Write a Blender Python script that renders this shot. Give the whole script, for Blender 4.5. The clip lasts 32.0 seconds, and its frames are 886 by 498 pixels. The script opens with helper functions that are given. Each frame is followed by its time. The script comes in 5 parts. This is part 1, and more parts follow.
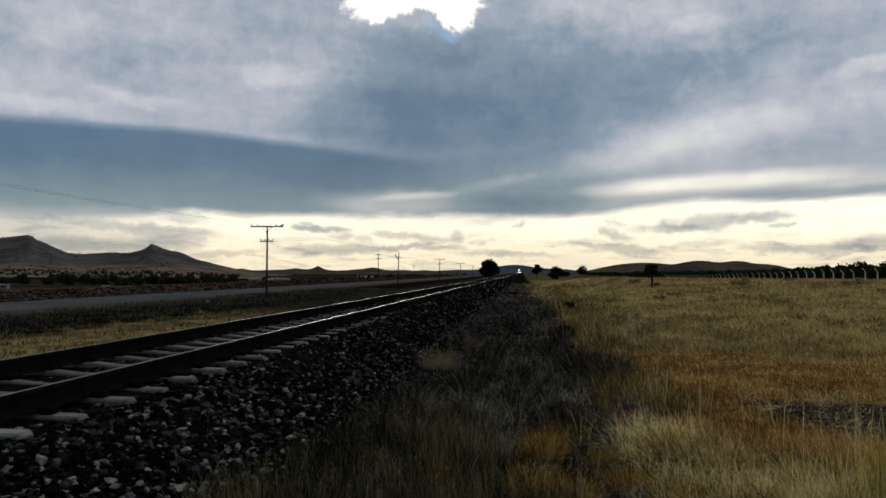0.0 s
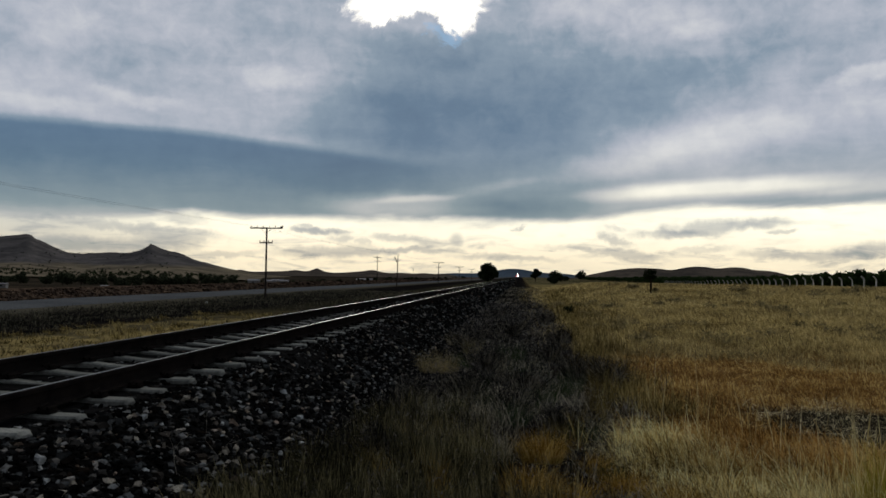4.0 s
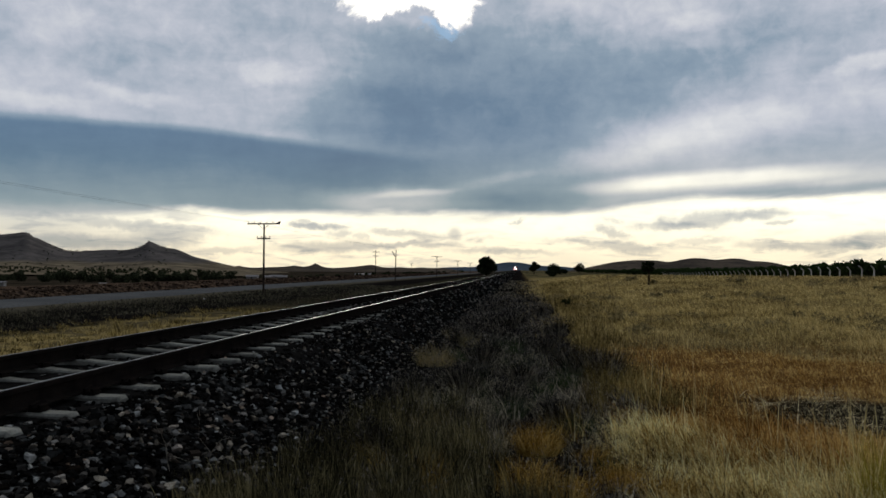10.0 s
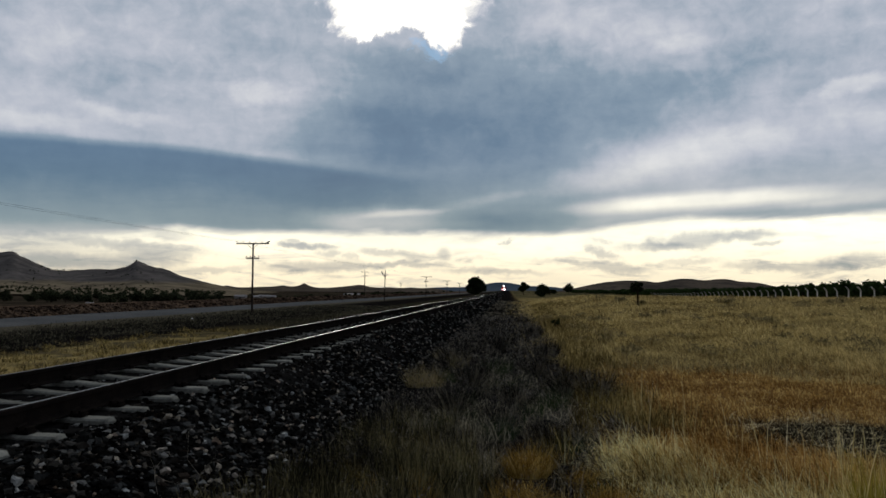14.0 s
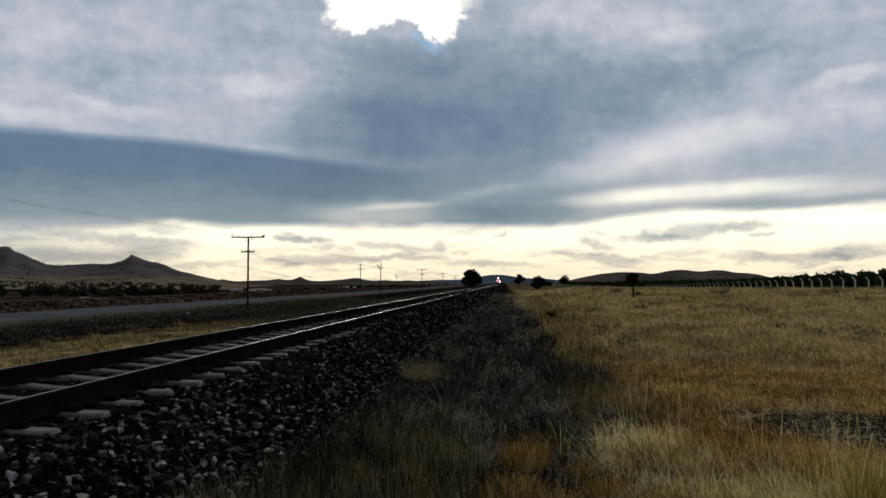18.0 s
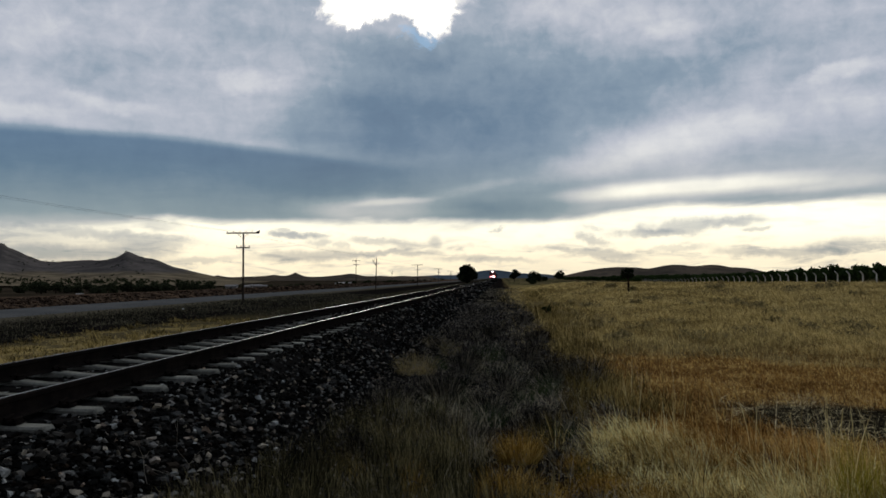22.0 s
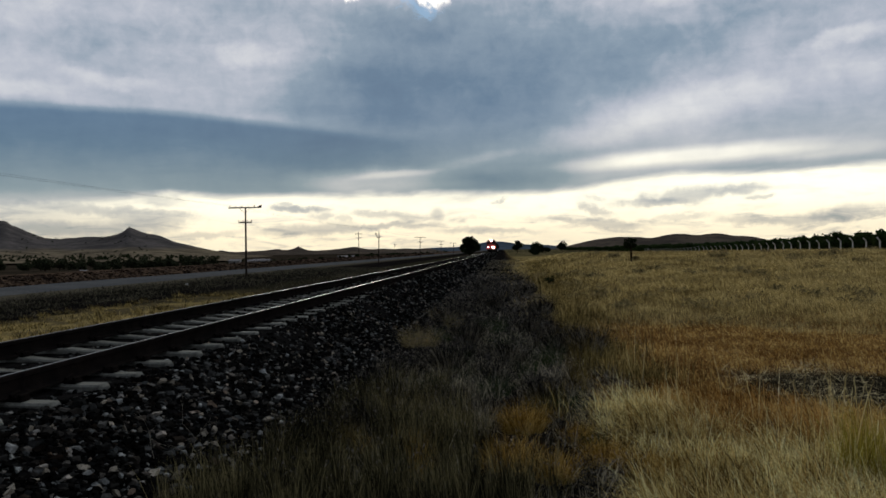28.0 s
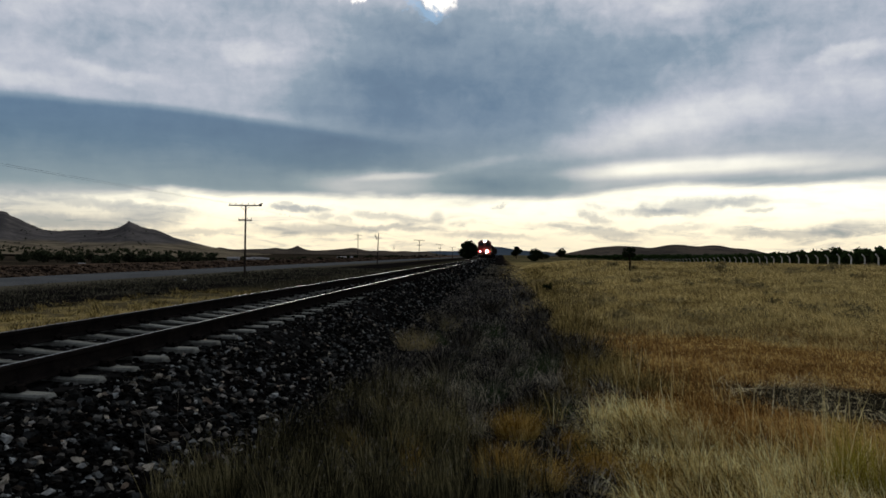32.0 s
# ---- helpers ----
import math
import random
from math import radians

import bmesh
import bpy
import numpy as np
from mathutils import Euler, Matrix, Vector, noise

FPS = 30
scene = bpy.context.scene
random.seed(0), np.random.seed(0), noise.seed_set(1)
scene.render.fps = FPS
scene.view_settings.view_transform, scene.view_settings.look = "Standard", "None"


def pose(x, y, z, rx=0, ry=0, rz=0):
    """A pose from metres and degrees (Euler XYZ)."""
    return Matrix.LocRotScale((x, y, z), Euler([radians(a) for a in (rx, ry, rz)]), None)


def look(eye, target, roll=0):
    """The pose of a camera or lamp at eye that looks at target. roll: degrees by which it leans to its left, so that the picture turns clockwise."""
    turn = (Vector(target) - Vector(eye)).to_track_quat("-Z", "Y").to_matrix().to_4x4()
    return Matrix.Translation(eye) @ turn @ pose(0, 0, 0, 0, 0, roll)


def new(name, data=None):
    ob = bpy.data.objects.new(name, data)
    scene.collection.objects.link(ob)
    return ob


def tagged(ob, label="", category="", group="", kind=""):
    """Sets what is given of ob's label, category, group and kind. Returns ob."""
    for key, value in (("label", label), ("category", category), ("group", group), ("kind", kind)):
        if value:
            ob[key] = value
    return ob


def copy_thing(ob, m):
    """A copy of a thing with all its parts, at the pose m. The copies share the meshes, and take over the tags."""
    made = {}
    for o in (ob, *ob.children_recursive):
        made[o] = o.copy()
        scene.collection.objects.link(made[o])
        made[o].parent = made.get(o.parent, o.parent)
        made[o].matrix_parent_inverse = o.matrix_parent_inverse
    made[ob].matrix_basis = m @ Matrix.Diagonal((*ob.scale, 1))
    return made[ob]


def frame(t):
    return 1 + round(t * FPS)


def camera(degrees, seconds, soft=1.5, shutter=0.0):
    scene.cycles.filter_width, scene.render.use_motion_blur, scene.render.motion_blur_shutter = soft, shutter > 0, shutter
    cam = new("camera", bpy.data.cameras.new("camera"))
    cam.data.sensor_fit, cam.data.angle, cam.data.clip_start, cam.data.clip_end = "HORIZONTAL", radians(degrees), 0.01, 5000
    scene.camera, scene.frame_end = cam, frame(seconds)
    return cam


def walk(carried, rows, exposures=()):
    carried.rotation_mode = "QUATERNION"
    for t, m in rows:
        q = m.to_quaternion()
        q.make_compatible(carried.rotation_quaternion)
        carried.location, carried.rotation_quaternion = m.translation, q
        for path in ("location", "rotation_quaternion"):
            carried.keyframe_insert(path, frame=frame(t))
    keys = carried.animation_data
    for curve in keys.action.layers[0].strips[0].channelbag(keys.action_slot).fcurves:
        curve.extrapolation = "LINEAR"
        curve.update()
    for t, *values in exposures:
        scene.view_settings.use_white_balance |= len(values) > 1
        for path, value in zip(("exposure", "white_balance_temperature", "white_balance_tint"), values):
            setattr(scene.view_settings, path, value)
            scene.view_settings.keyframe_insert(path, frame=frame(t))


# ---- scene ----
cam = camera(57.9, 32.0, soft=1.6)

# the hand-held camera, seconds, place in metres, turn, tilt and lean in degrees
PATH = [
    (0, -0.011, -0.010, 1.599, 5.682, 1.669, -0.270),
    (0.5, -0.015, -0.026, 1.606, 5.849, 1.970, -0.381),
    (1, -0.009, -0.028, 1.603, 5.797, 1.963, -0.350),
    (1.5, -0.018, -0.020, 1.602, 5.867, 1.834, -0.531),
    (2, -0.017, -0.022, 1.602, 6.048, 1.983, -0.254),
    (2.5, -0.015, -0.023, 1.601, 5.937, 1.913, -0.177),
    (3, -0.017, -0.024, 1.604, 6.037, 2.087, -0.191),
    (3.5, -0.013, -0.030, 1.604, 5.874, 1.980, -0.605),
    (5.5, -0.012, -0.007, 1.601, 5.163, 1.551, -0.968),
    (6, -0.014, 0.005, 1.597, 4.750, 1.218, -0.807),
    (6.5, -0.021, -0.001, 1.598, 5.540, 1.339, -0.541),
    (7, -0.015, -0.011, 1.602, 5.889, 1.404, -0.656),
    (7.5, -0.014, -0.012, 1.604, 5.722, 1.695, -0.814),
    (8, -0.011, -0.006, 1.604, 5.587, 1.935, -0.986),
    (8.5, -0.005, 0.000, 1.600, 5.407, 1.662, -0.641),
    (9, 0.000, 0.000, 1.600, 5.879, 1.596, -0.400),
    (9.5, 0.015, 0.013, 1.595, 6.461, 1.435, -0.285),
    (10, 0.022, 0.017, 1.597, 5.503, 1.480, -0.282),
    (10.5, 0.019, 0.024, 1.596, 5.029, 1.809, -0.302),
    (11, 0.017, 0.015, 1.598, 4.844, 1.884, -0.364),
    (11.5, 0.016, 0.013, 1.599, 4.951, 1.757, -0.333),
    (12, 0.016, 0.008, 1.604, 5.021, 1.985, -0.119),
    (12.5, 0.021, 0.011, 1.603, 4.871, 2.282, 0.246),
    (13, 0.018, 0.007, 1.605, 4.731, 2.425, 0.131),
    (13.5, 0.020, -0.001, 1.606, 4.292, 2.349, -0.241),
    (14, 0.013, -0.005, 1.608, 4.729, 2.920, -0.378),
    (14.5, 0.011, 0.004, 1.606, 4.634, 2.762, -0.550),
    (16.5, 0.010, 0.008, 1.598, 4.624, 2.068, -0.732),
    (17, 0.013, 0.003, 1.605, 4.603, 2.180, -0.488),
    (17.5, 0.017, -0.000, 1.608, 4.626, 2.638, -0.279),
    (18, 0.020, 0.006, 1.603, 4.435, 2.396, -0.050),
    (18.5, 0.023, 0.003, 1.601, 4.700, 2.113, -0.106),
    (19, 0.033, 0.009, 1.602, 4.138, 2.338, -0.117),
    (19.5, 0.025, 0.008, 1.602, 4.610, 2.648, -0.143),
    (20, 0.033, -0.013, 1.606, 4.759, 2.373, -0.195),
    (20.5, 0.033, 0.002, 1.602, 4.261, 2.226, -0.380),
    (21, 0.033, 0.002, 1.603, 4.185, 2.474, -0.093),
    (21.5, 0.030, 0.008, 1.599, 4.183, 2.272, -0.155),
    (22, 0.030, 0.015, 1.598, 4.120, 2.067, 0.119),
    (22.5, 0.032, 0.007, 1.599, 4.059, 1.918, 0.021),
    (23, 0.031, 0.010, 1.599, 4.236, 2.053, 0.181),
    (23.5, 0.036, 0.006, 1.600, 4.238, 1.996, 0.193),
    (24, 0.033, 0.008, 1.594, 4.221, 1.556, 0.121),
    (24.5, 0.028, 0.013, 1.596, 4.223, 1.384, 0.822),
    (25, 0.027, 0.018, 1.593, 3.211, 0.429, 0.796),
    (25.5, 0.029, 0.021, 1.592, 3.396, 0.345, 0.495),
    (27.5, 0.035, 0.030, 1.603, 4.292, 0.778, 0.965),
    (28, 0.033, 0.034, 1.597, 4.316, 0.074, 0.849),
    (28.5, 0.026, 0.043, 1.600, 4.238, 0.063, 0.875),
    (29, 0.030, 0.027, 1.602, 4.400, -0.177, 0.376),
    (29.5, 0.032, 0.040, 1.597, 4.260, -0.134, -0.044),
    (30, 0.030, 0.024, 1.601, 4.211, 0.364, -0.817),
    (30.5, 0.026, 0.017, 1.604, 4.460, 0.577, -0.738),
    (31, 0.030, 0.007, 1.603, 4.715, 0.766, -0.641),
    (31.5, 0.032, 0.008, 1.600, 4.484, 0.606, -0.849),
    (32, 0.030, 0.014, 1.600, 4.237, 0.338, -0.883),
]
walk(cam, [(t, pose(x, y, z, 90 + tilt, lean, turn)) for t, x, y, z, turn, tilt, lean in PATH],
     [(0, -0.03), (3, 0.0), (5.5, -0.08), (6, -0.08), (7, 0.12), (8, 0.2), (9, 0.18), (10, 0.10), (11, 0.2), (12, 0.18), (13, 0.06), (17, 0.07), (22, 0.06), (25, 0.06), (28, 0.07), (30, 0.05), (31, 0.12), (32, 0.09)])

# ---- world and sun ----
SUN_TURN, SUN_HEIGHT = -7.5, 19.0
FOCAL = 1414.0          # scale of the sky plan: units per unit tangent
PLAN_X, PLAN_Y = 930.0, 481.5
PLAN_MID, PLAN_TURN = 784.0, 0.1029


def bearing(u):
    """The compass bearing, from the way of the track, of a column of the plan."""
    return math.atan((u - PLAN_MID) / FOCAL) - PLAN_TURN


def height_of(u, v):
    """The tangent of the elevation of a spot of the plan."""
    return (PLAN_Y + 0.007 * (u - PLAN_X) - v) / FOCAL / math.hypot(1, (u - PLAN_MID) / FOCAL)



class Net:
    """Small helper that wires shader nodes."""

    def __init__(self, tree):
        self.tree = tree

    def node(self, kind, **values):
        n = self.tree.nodes.new(kind)
        if "operation" in values:
            n.operation = values["operation"]
        if "use_clamp" in values:
            n.use_clamp = values["use_clamp"]
        if "interpolation_type" in values:
            n.interpolation_type = values["interpolation_type"]
        if "data_type" in values:
            n.data_type = values["data_type"]
        if "blend_type" in values:
            n.blend_type = values["blend_type"]
        if "vector_type" in values:
            n.vector_type = values["vector_type"]
        if "gradient_type" in values:
            n.gradient_type = values["gradient_type"]
        if "sky_type" in values:
            n.sky_type = values["sky_type"]
            n.sun_disc = values["sun_disc"]
            n.sun_elevation = values["sun_elevation"]
            n.sun_rotation = values["sun_rotation"]
        return n

    def link(self, a, b):
        self.tree.links.new(a, b)

    def put(self, socket, value):
        if hasattr(value, "is_output"):
            self.link(value, socket)
        else:
            socket.default_value = value

    def math(self, op, a, b=0.0, c=0.0, clamp=False):
        n = self.node("ShaderNodeMath", operation=op, use_clamp=clamp)
        for socket, value in zip(n.inputs, (a, b, c)):
            self.put(socket, value)
        return n.outputs[0]

    def vec(self, op, a, b=(0, 0, 0)):
        n = self.node("ShaderNodeVectorMath", operation=op)
        self.put(n.inputs[0], a)
        self.put(n.inputs[1], b)
        return n.outputs[0]

    def noise(self, vector, scale, detail=4.0, rough=0.55, dist=0.0):
        n = self.node("ShaderNodeTexNoise")
        self.put(n.inputs["Vector"], vector)
        n.inputs["Scale"].default_value = scale
        n.inputs["Detail"].default_value = detail
        n.inputs["Roughness"].default_value = rough
        n.inputs["Distortion"].default_value = dist
        return n

    def step(self, value, a, b, lo=0.0, hi=1.0):
        n = self.node("ShaderNodeMapRange", interpolation_type="SMOOTHSTEP")
        for socket, v in zip(n.inputs, (value, a, b, lo, hi)):
            self.put(socket, v)
        return n.outputs[0]

    def mix(self, factor, a, b, blend="MIX"):
        n = self.node("ShaderNodeMix", data_type="RGBA", blend_type=blend)
        self.put(n.inputs[0], factor)
        for socket, v in ((n.inputs[6], a), (n.inputs[7], b)):
            self.put(socket, v if hasattr(v, "is_output") else (*v, 1.0)[:4])
        return n.outputs[2]

    def ramp(self, value, stops):
        n = self.node("ShaderNodeValToRGB")
        el = n.color_ramp.elements
        el[0].position, el[1].position = stops[0][0], stops[-1][0]
        el[0].color, el[1].color = (*stops[0][1], 1.0), (*stops[-1][1], 1.0)
        for at, col in stops[1:-1]:
            el.new(at).color = (*col, 1.0)
        self.put(n.inputs[0], value)
        return n.outputs[0]


def srgb(r, g, b):
    """Linear colour of 8-bit display values."""
    return tuple(c / 12.92 if c <= 0.04045 else ((c + 0.055) / 1.055) ** 2.4 for c in (r / 255, g / 255, b / 255))


world = bpy.data.worlds.new("evening_sky")
scene.world = world
world.use_nodes = True
world.node_tree.nodes.clear()
w = Net(world.node_tree)
way = w.node("ShaderNodeTexCoord").outputs["Generated"]
split = w.node("ShaderNodeSeparateXYZ")
w.link(way, split.inputs[0])
dx, dy, dz = split.outputs
flat = w.math("SQRT", w.math("ADD", w.math("MULTIPLY", dx, dx), w.math("MULTIPLY", dy, dy)))
turn_a = w.math("ARCTAN2", dx, dy)
rise = w.math("DIVIDE", dz, w.math("MAXIMUM", flat, 0.001))
join = w.node("ShaderNodeCombineXYZ")
w.link(turn_a, join.inputs[0])
w.link(rise, join.inputs[1])
plan = w.vec("MULTIPLY", join.outputs[0], (FOCAL, FOCAL, 0))
# cloud-sheet coordinates, which crowd together towards the horizon
depth_z = w.math("ADD", w.math("MAXIMUM", dz, 0.0), 0.10)
sheet = w.node("ShaderNodeCombineXYZ")
w.link(w.math("DIVIDE", dx, depth_z), sheet.inputs[0])
w.link(w.math("DIVIDE", dy, depth_z), sheet.inputs[1])
soft_n = w.noise(sheet.outputs[0], 1.0, 6, 0.6).outputs["Color"]
fine_n = w.noise(plan, 0.012, 6, 0.55).outputs["Color"]
warp = w.vec("ADD", w.vec("MULTIPLY", w.vec("SUBTRACT", soft_n, (0.5, 0.5, 0.5)), (60, 18, 0)),
             w.vec("MULTIPLY", w.vec("SUBTRACT", fine_n, (0.5, 0.5, 0.5)), (130, 70, 0)))
# the upper sky is torn and billowing, the lower sky drawn out and smooth
calm = w.step(rise, 0.06, 0.27, 0.28, 1.0)
calm_v = w.node("ShaderNodeCombineXYZ")
for k in range(3):
    w.link(calm, calm_v.inputs[k])
spot = w.vec("ADD", plan, w.vec("MULTIPLY", warp, calm_v.outputs[0]))
still = w.vec("ADD", plan, w.vec("MULTIPLY", warp, (0.14, 0.12, 0)))


def patch_of(source, cx, cy, sx, sy, turned):
    """Round falloff about a spot of the sky plan."""
    a = bearing(cx)
    m = w.node("ShaderNodeMapping", vector_type="TEXTURE")
    w.link(source, m.inputs[0])
    m.inputs[1].default_value = (a * FOCAL, height_of(cx, cy) * FOCAL, 0)
    m.inputs[2].default_value = (0, 0, radians(-turned))
    m.inputs[3].default_value = (sx * math.cos(a + PLAN_TURN) ** 2, sy, 1)
    g = w.node("ShaderNodeTexGradient", gradient_type="SPHERICAL")
    w.link(m.outputs[0], g.inputs[0])
    return g.outputs[1]


total = 0.53


def mass(cx, cy, sx, sy, turned, amount, source=None):
    """One soft mass of cloud: centre, half size, turn in degrees, strength (dark below nought)."""
    global total
    total = w.math("MULTIPLY_ADD", w.step(patch_of(source or spot, cx, cy, sx * 1.25, sy * 1.25, turned), 0.0, 0.8), amount, total)


# the great dark cloud ahead and its ragged skirts
mass(850, 218, 310, 180, -8, -0.225)
mass(770, 150, 150, 110, 0, -0.05)
mass(960, 160, 260, 90, -15, -0.02)
mass(1270, 108, 170, 40, -10, -0.04)
mass(1050, 90, 90, 30, 30, -0.04)
mass(1160, 140, 330, 66, -12, -0.05)
mass(650, 205, 170, 80, 10, -0.09)
mass(755, 82, 110, 34, 5, -0.10)
mass(620, 88, 180, 46, 10, -0.04)
mass(870, 365, 190, 26, 0, -0.14)
mass(1020, 336, 190, 30, -6, -0.07)
# grey cloud to the upper right with its lit rims
mass(1400, 66, 330, 60, -6, -0.01)
mass(1120, 12, 190, 36, 0, 0.06)
mass(1240, 36, 80, 18, 0, 0.09)
mass(1010, 10, 90, 50, 0, 0.05)
mass(1560, 112, 120, 15, -11, 0.14)
mass(1490, 178, 260, 52, -8, 0.05)
# the lit diagonal veil
mass(1225, 242, 200, 44, -7, 0.13)
mass(1060, 286, 170, 32, -8, 0.08)
mass(1340, 222, 220, 34, -8, 0.03)
mass(1270, 321, 270, 18, -3, 0.30, still)
mass(1500, 318, 160, 14, -2, 0.12, still)
mass(1120, 330, 110, 20, -4, 0.10, still)
mass(860, 327, 110, 12, -12, 0.08, still)
mass(740, 346, 80, 7, -4, 0.12, still)
mass(1380, 347, 380, 10, -3, -0.05, still)
# pale cloud to the upper left
mass(120, 40, 320, 80, 0, 0.04)
mass(120, 160, 270, 45, 5, 0.05)
mass(250, 170, 90, 14, 5, 0.08)
mass(60, 175, 160, 20, 4, 0.08)
mass(485, 126, 60, 22, -5, 0.10)
mass(520, 120, 170, 54, 0, 0.02)
mass(390, 185, 150, 48, 20, 0.03)
mass(210, 110, 150, 36, 0, -0.05)
mass(330, 90, 160, 26, -5, -0.04)
mass(705, 358, 160, 26, 0, 0.26)

# the ragged gap that the hidden sun shines through
torn_n = w.noise(plan, 0.022, 9, 0.66, 0.4).outputs["Color"]
torn = w.vec("ADD", plan, w.vec("MULTIPLY", w.vec("SUBTRACT", torn_n, (0.5, 0.5, 0.5)), (150, 90, 0)))
hole = w.math("ADD", patch_of(torn, 738, -84, 196, 148, 0), w.math("MULTIPLY", patch_of(torn, 808, 14, 52, 70, -30), 0.55))
hole = w.math("ADD", hole, w.math("MULTIPLY", patch_of(torn, 665, 14, 90, 44, 0), 0.4))
hole = w.math("SUBTRACT", hole, w.math("MULTIPLY", patch_of(torn, 735, 48, 90, 40, 0), 0.5))
total = w.math("MULTIPLY_ADD", w.step(hole, 0.10, 0.42), 0.50, total)
rift = w.step(patch_of(torn, 788, 54, 56, 28, 10), 0.2, 0.7)
place = w.node("ShaderNodeSeparateXYZ")
w.link(spot, place.inputs[0])
ahead = w.step(w.math("ABSOLUTE", turn_a), 0.9, 1.5, 1.0, 0.0)
firm = w.node("ShaderNodeSeparateXYZ")
w.link(still, firm.inputs[0])
# the long blue shelf of cloud with its sharp upper edge
under = w.math("SUBTRACT", w.math("MULTIPLY_ADD", w.math("SMOOTH_MAX", w.math("ADD", firm.outputs[0], 560.0), 0.0, 160.0), -0.108, 240.0), firm.outputs[1])
shelf = w.math("MULTIPLY", w.math("MULTIPLY", w.step(under, -9, 13), w.step(under, 25, 165, 1.0, 0.26)), w.step(place.outputs[0], -400, -60, 1.0, 0.0))
shelf = w.math("MULTIPLY", shelf, w.step(place.outputs[1], 84, 112))
total = w.math("MULTIPLY_ADD", w.math("MULTIPLY", shelf, ahead), -0.345, total)
billow = w.noise(sheet.outputs[0], 2.4, 8, 0.6, 0.3).outputs[0]
puff = w.noise(plan, 0.011, 8, 0.6, 0.25).outputs[0]
curl = w.noise(plan, 0.03, 6, 0.58, 0.6).outputs[0]
wisp_at = w.node("ShaderNodeMapping")
w.link(plan, wisp_at.inputs[0])
wisp_at.inputs[2].default_value = (0, 0, radians(-7))
wisp_at.inputs[3].default_value = (0.004, 0.018, 1)
wisp = w.noise(wisp_at.outputs[0], 1.0, 6, 0.55, 0.4).outputs[0]
for source, strength, stilled in ((billow, 0.18, True), (puff, 0.25, True), (curl, 0.17, True), (wisp, 0.17, False)):
    amount = w.math("SUBTRACT", source, 0.5)
    total = w.math("MULTIPLY_ADD", w.math("MULTIPLY", amount, calm) if stilled else amount, strength, total)
# the bright open band over the horizon
drawn_at = w.node("ShaderNodeMapping")
w.link(plan, drawn_at.inputs[0])
drawn_at.inputs[2].default_value = (0, 0, radians(-3))
drawn_at.inputs[3].default_value = (0.0045, 0.02, 1)
drawn = w.noise(drawn_at.outputs[0], 1.0, 6, 0.55, 0.5).outputs[0]
brim = w.math("ADD", w.step(firm.outputs[0], 40, 340, 100.0, 122.0), w.step(firm.outputs[0], -720, -560, -14.0, 0.0))
brim = w.math("MULTIPLY_ADD", w.math("SUBTRACT", drawn, 0.5), 34.0, brim)
band = w.step(w.math("SUBTRACT", firm.outputs[1], brim), -8, 9, 1.0, 0.0)
lit = w.math("MULTIPLY", w.math("MULTIPLY", band, ahead), w.step(place.outputs[0], -860, -470, 0.42, 1.0))
total = w.math("MULTIPLY_ADD", lit, w.step(rise, 0.0, 0.06, 0.32, 0.43), total)
# thin grey bars and tatters within it
thread_at = w.node("ShaderNodeMapping")
w.link(plan, thread_at.inputs[0])
thread_at.inputs[2].default_value = (0, 0, radians(-2))
thread_at.inputs[3].default_value = (0.011, 0.06, 1)
thread = w.noise(thread_at.outputs[0], 1.0, 6, 0.6, 0.7).outputs[0]
total = w.math("MULTIPLY_ADD", w.math("MULTIPLY", w.step(thread, 0.47, 0.78), w.math("MULTIPLY", band, w.step(rise, 0.025, 0.065, 1.0, 0.35))), -0.26, total)
tatter_n = w.noise(plan, 0.035, 5, 0.62).outputs["Color"]
tatter = w.vec("ADD", w.vec("ADD", plan, w.vec("MULTIPLY", warp, (0.3, 0.16, 0))), w.vec("MULTIPLY", w.vec("SUBTRACT", tatter_n, (0.5, 0.5, 0.5)), (80, 22, 0)))
mass(567, 402, 56, 7, 3, -0.36, tatter)
mass(548, 392, 20, 4, 0, -0.20, tatter)
mass(612, 418, 30, 10, 0, -0.18, tatter)
mass(702, 414, 46, 8, 2, -0.20, tatter)
mass(648, 421, 10, 10, 30, -0.14, tatter)
mass(816, 417, 14, 14, 20, -0.20, still)
mass(770, 421, 60, 9, 0, -0.14, tatter)
mass(600, 440, 120, 12, -1, -0.24, tatter)
mass(740, 436, 100, 7, -1, -0.24, tatter)
mass(900, 448, 110, 7, 2, -0.17, tatter)
mass(924, 395, 15, 6, -10, -0.22, tatter)
mass(880, 388, 60, 8, -8, -0.08, tatter)
mass(860, 424, 30, 6, 0, -0.08, tatter)
mass(1092, 414, 36, 10, 12, -0.22, tatter)
mass(1092, 394, 24, 6, 5, -0.12, tatter)
mass(1115, 440, 80, 10, 4, -0.22, tatter)
mass(1010, 430, 70, 6, 4, -0.10, tatter)
mass(1270, 391, 120, 14, -5, -0.24, tatter)
mass(1190, 404, 80, 9, 0, -0.19, tatter)
mass(1360, 386, 70, 10, -4, -0.16, tatter)
mass(1390, 398, 30, 4, -4, -0.20, tatter)
mass(1250, 431, 70, 6, -4, -0.14, tatter)
mass(1370, 440, 70, 10, 4, -0.16, tatter)
mass(1470, 440, 100, 12, -2, -0.20, tatter)
mass(1550, 428, 80, 16, -6, -0.20, tatter)
mass(320, 410, 110, 12, 4, -0.18, tatter)
mass(290, 428, 90, 16, 0, -0.20, tatter)
mass(150, 430, 120, 14, 4, -0.18, tatter)
mass(400, 446, 90, 7, -3, -0.14, tatter)
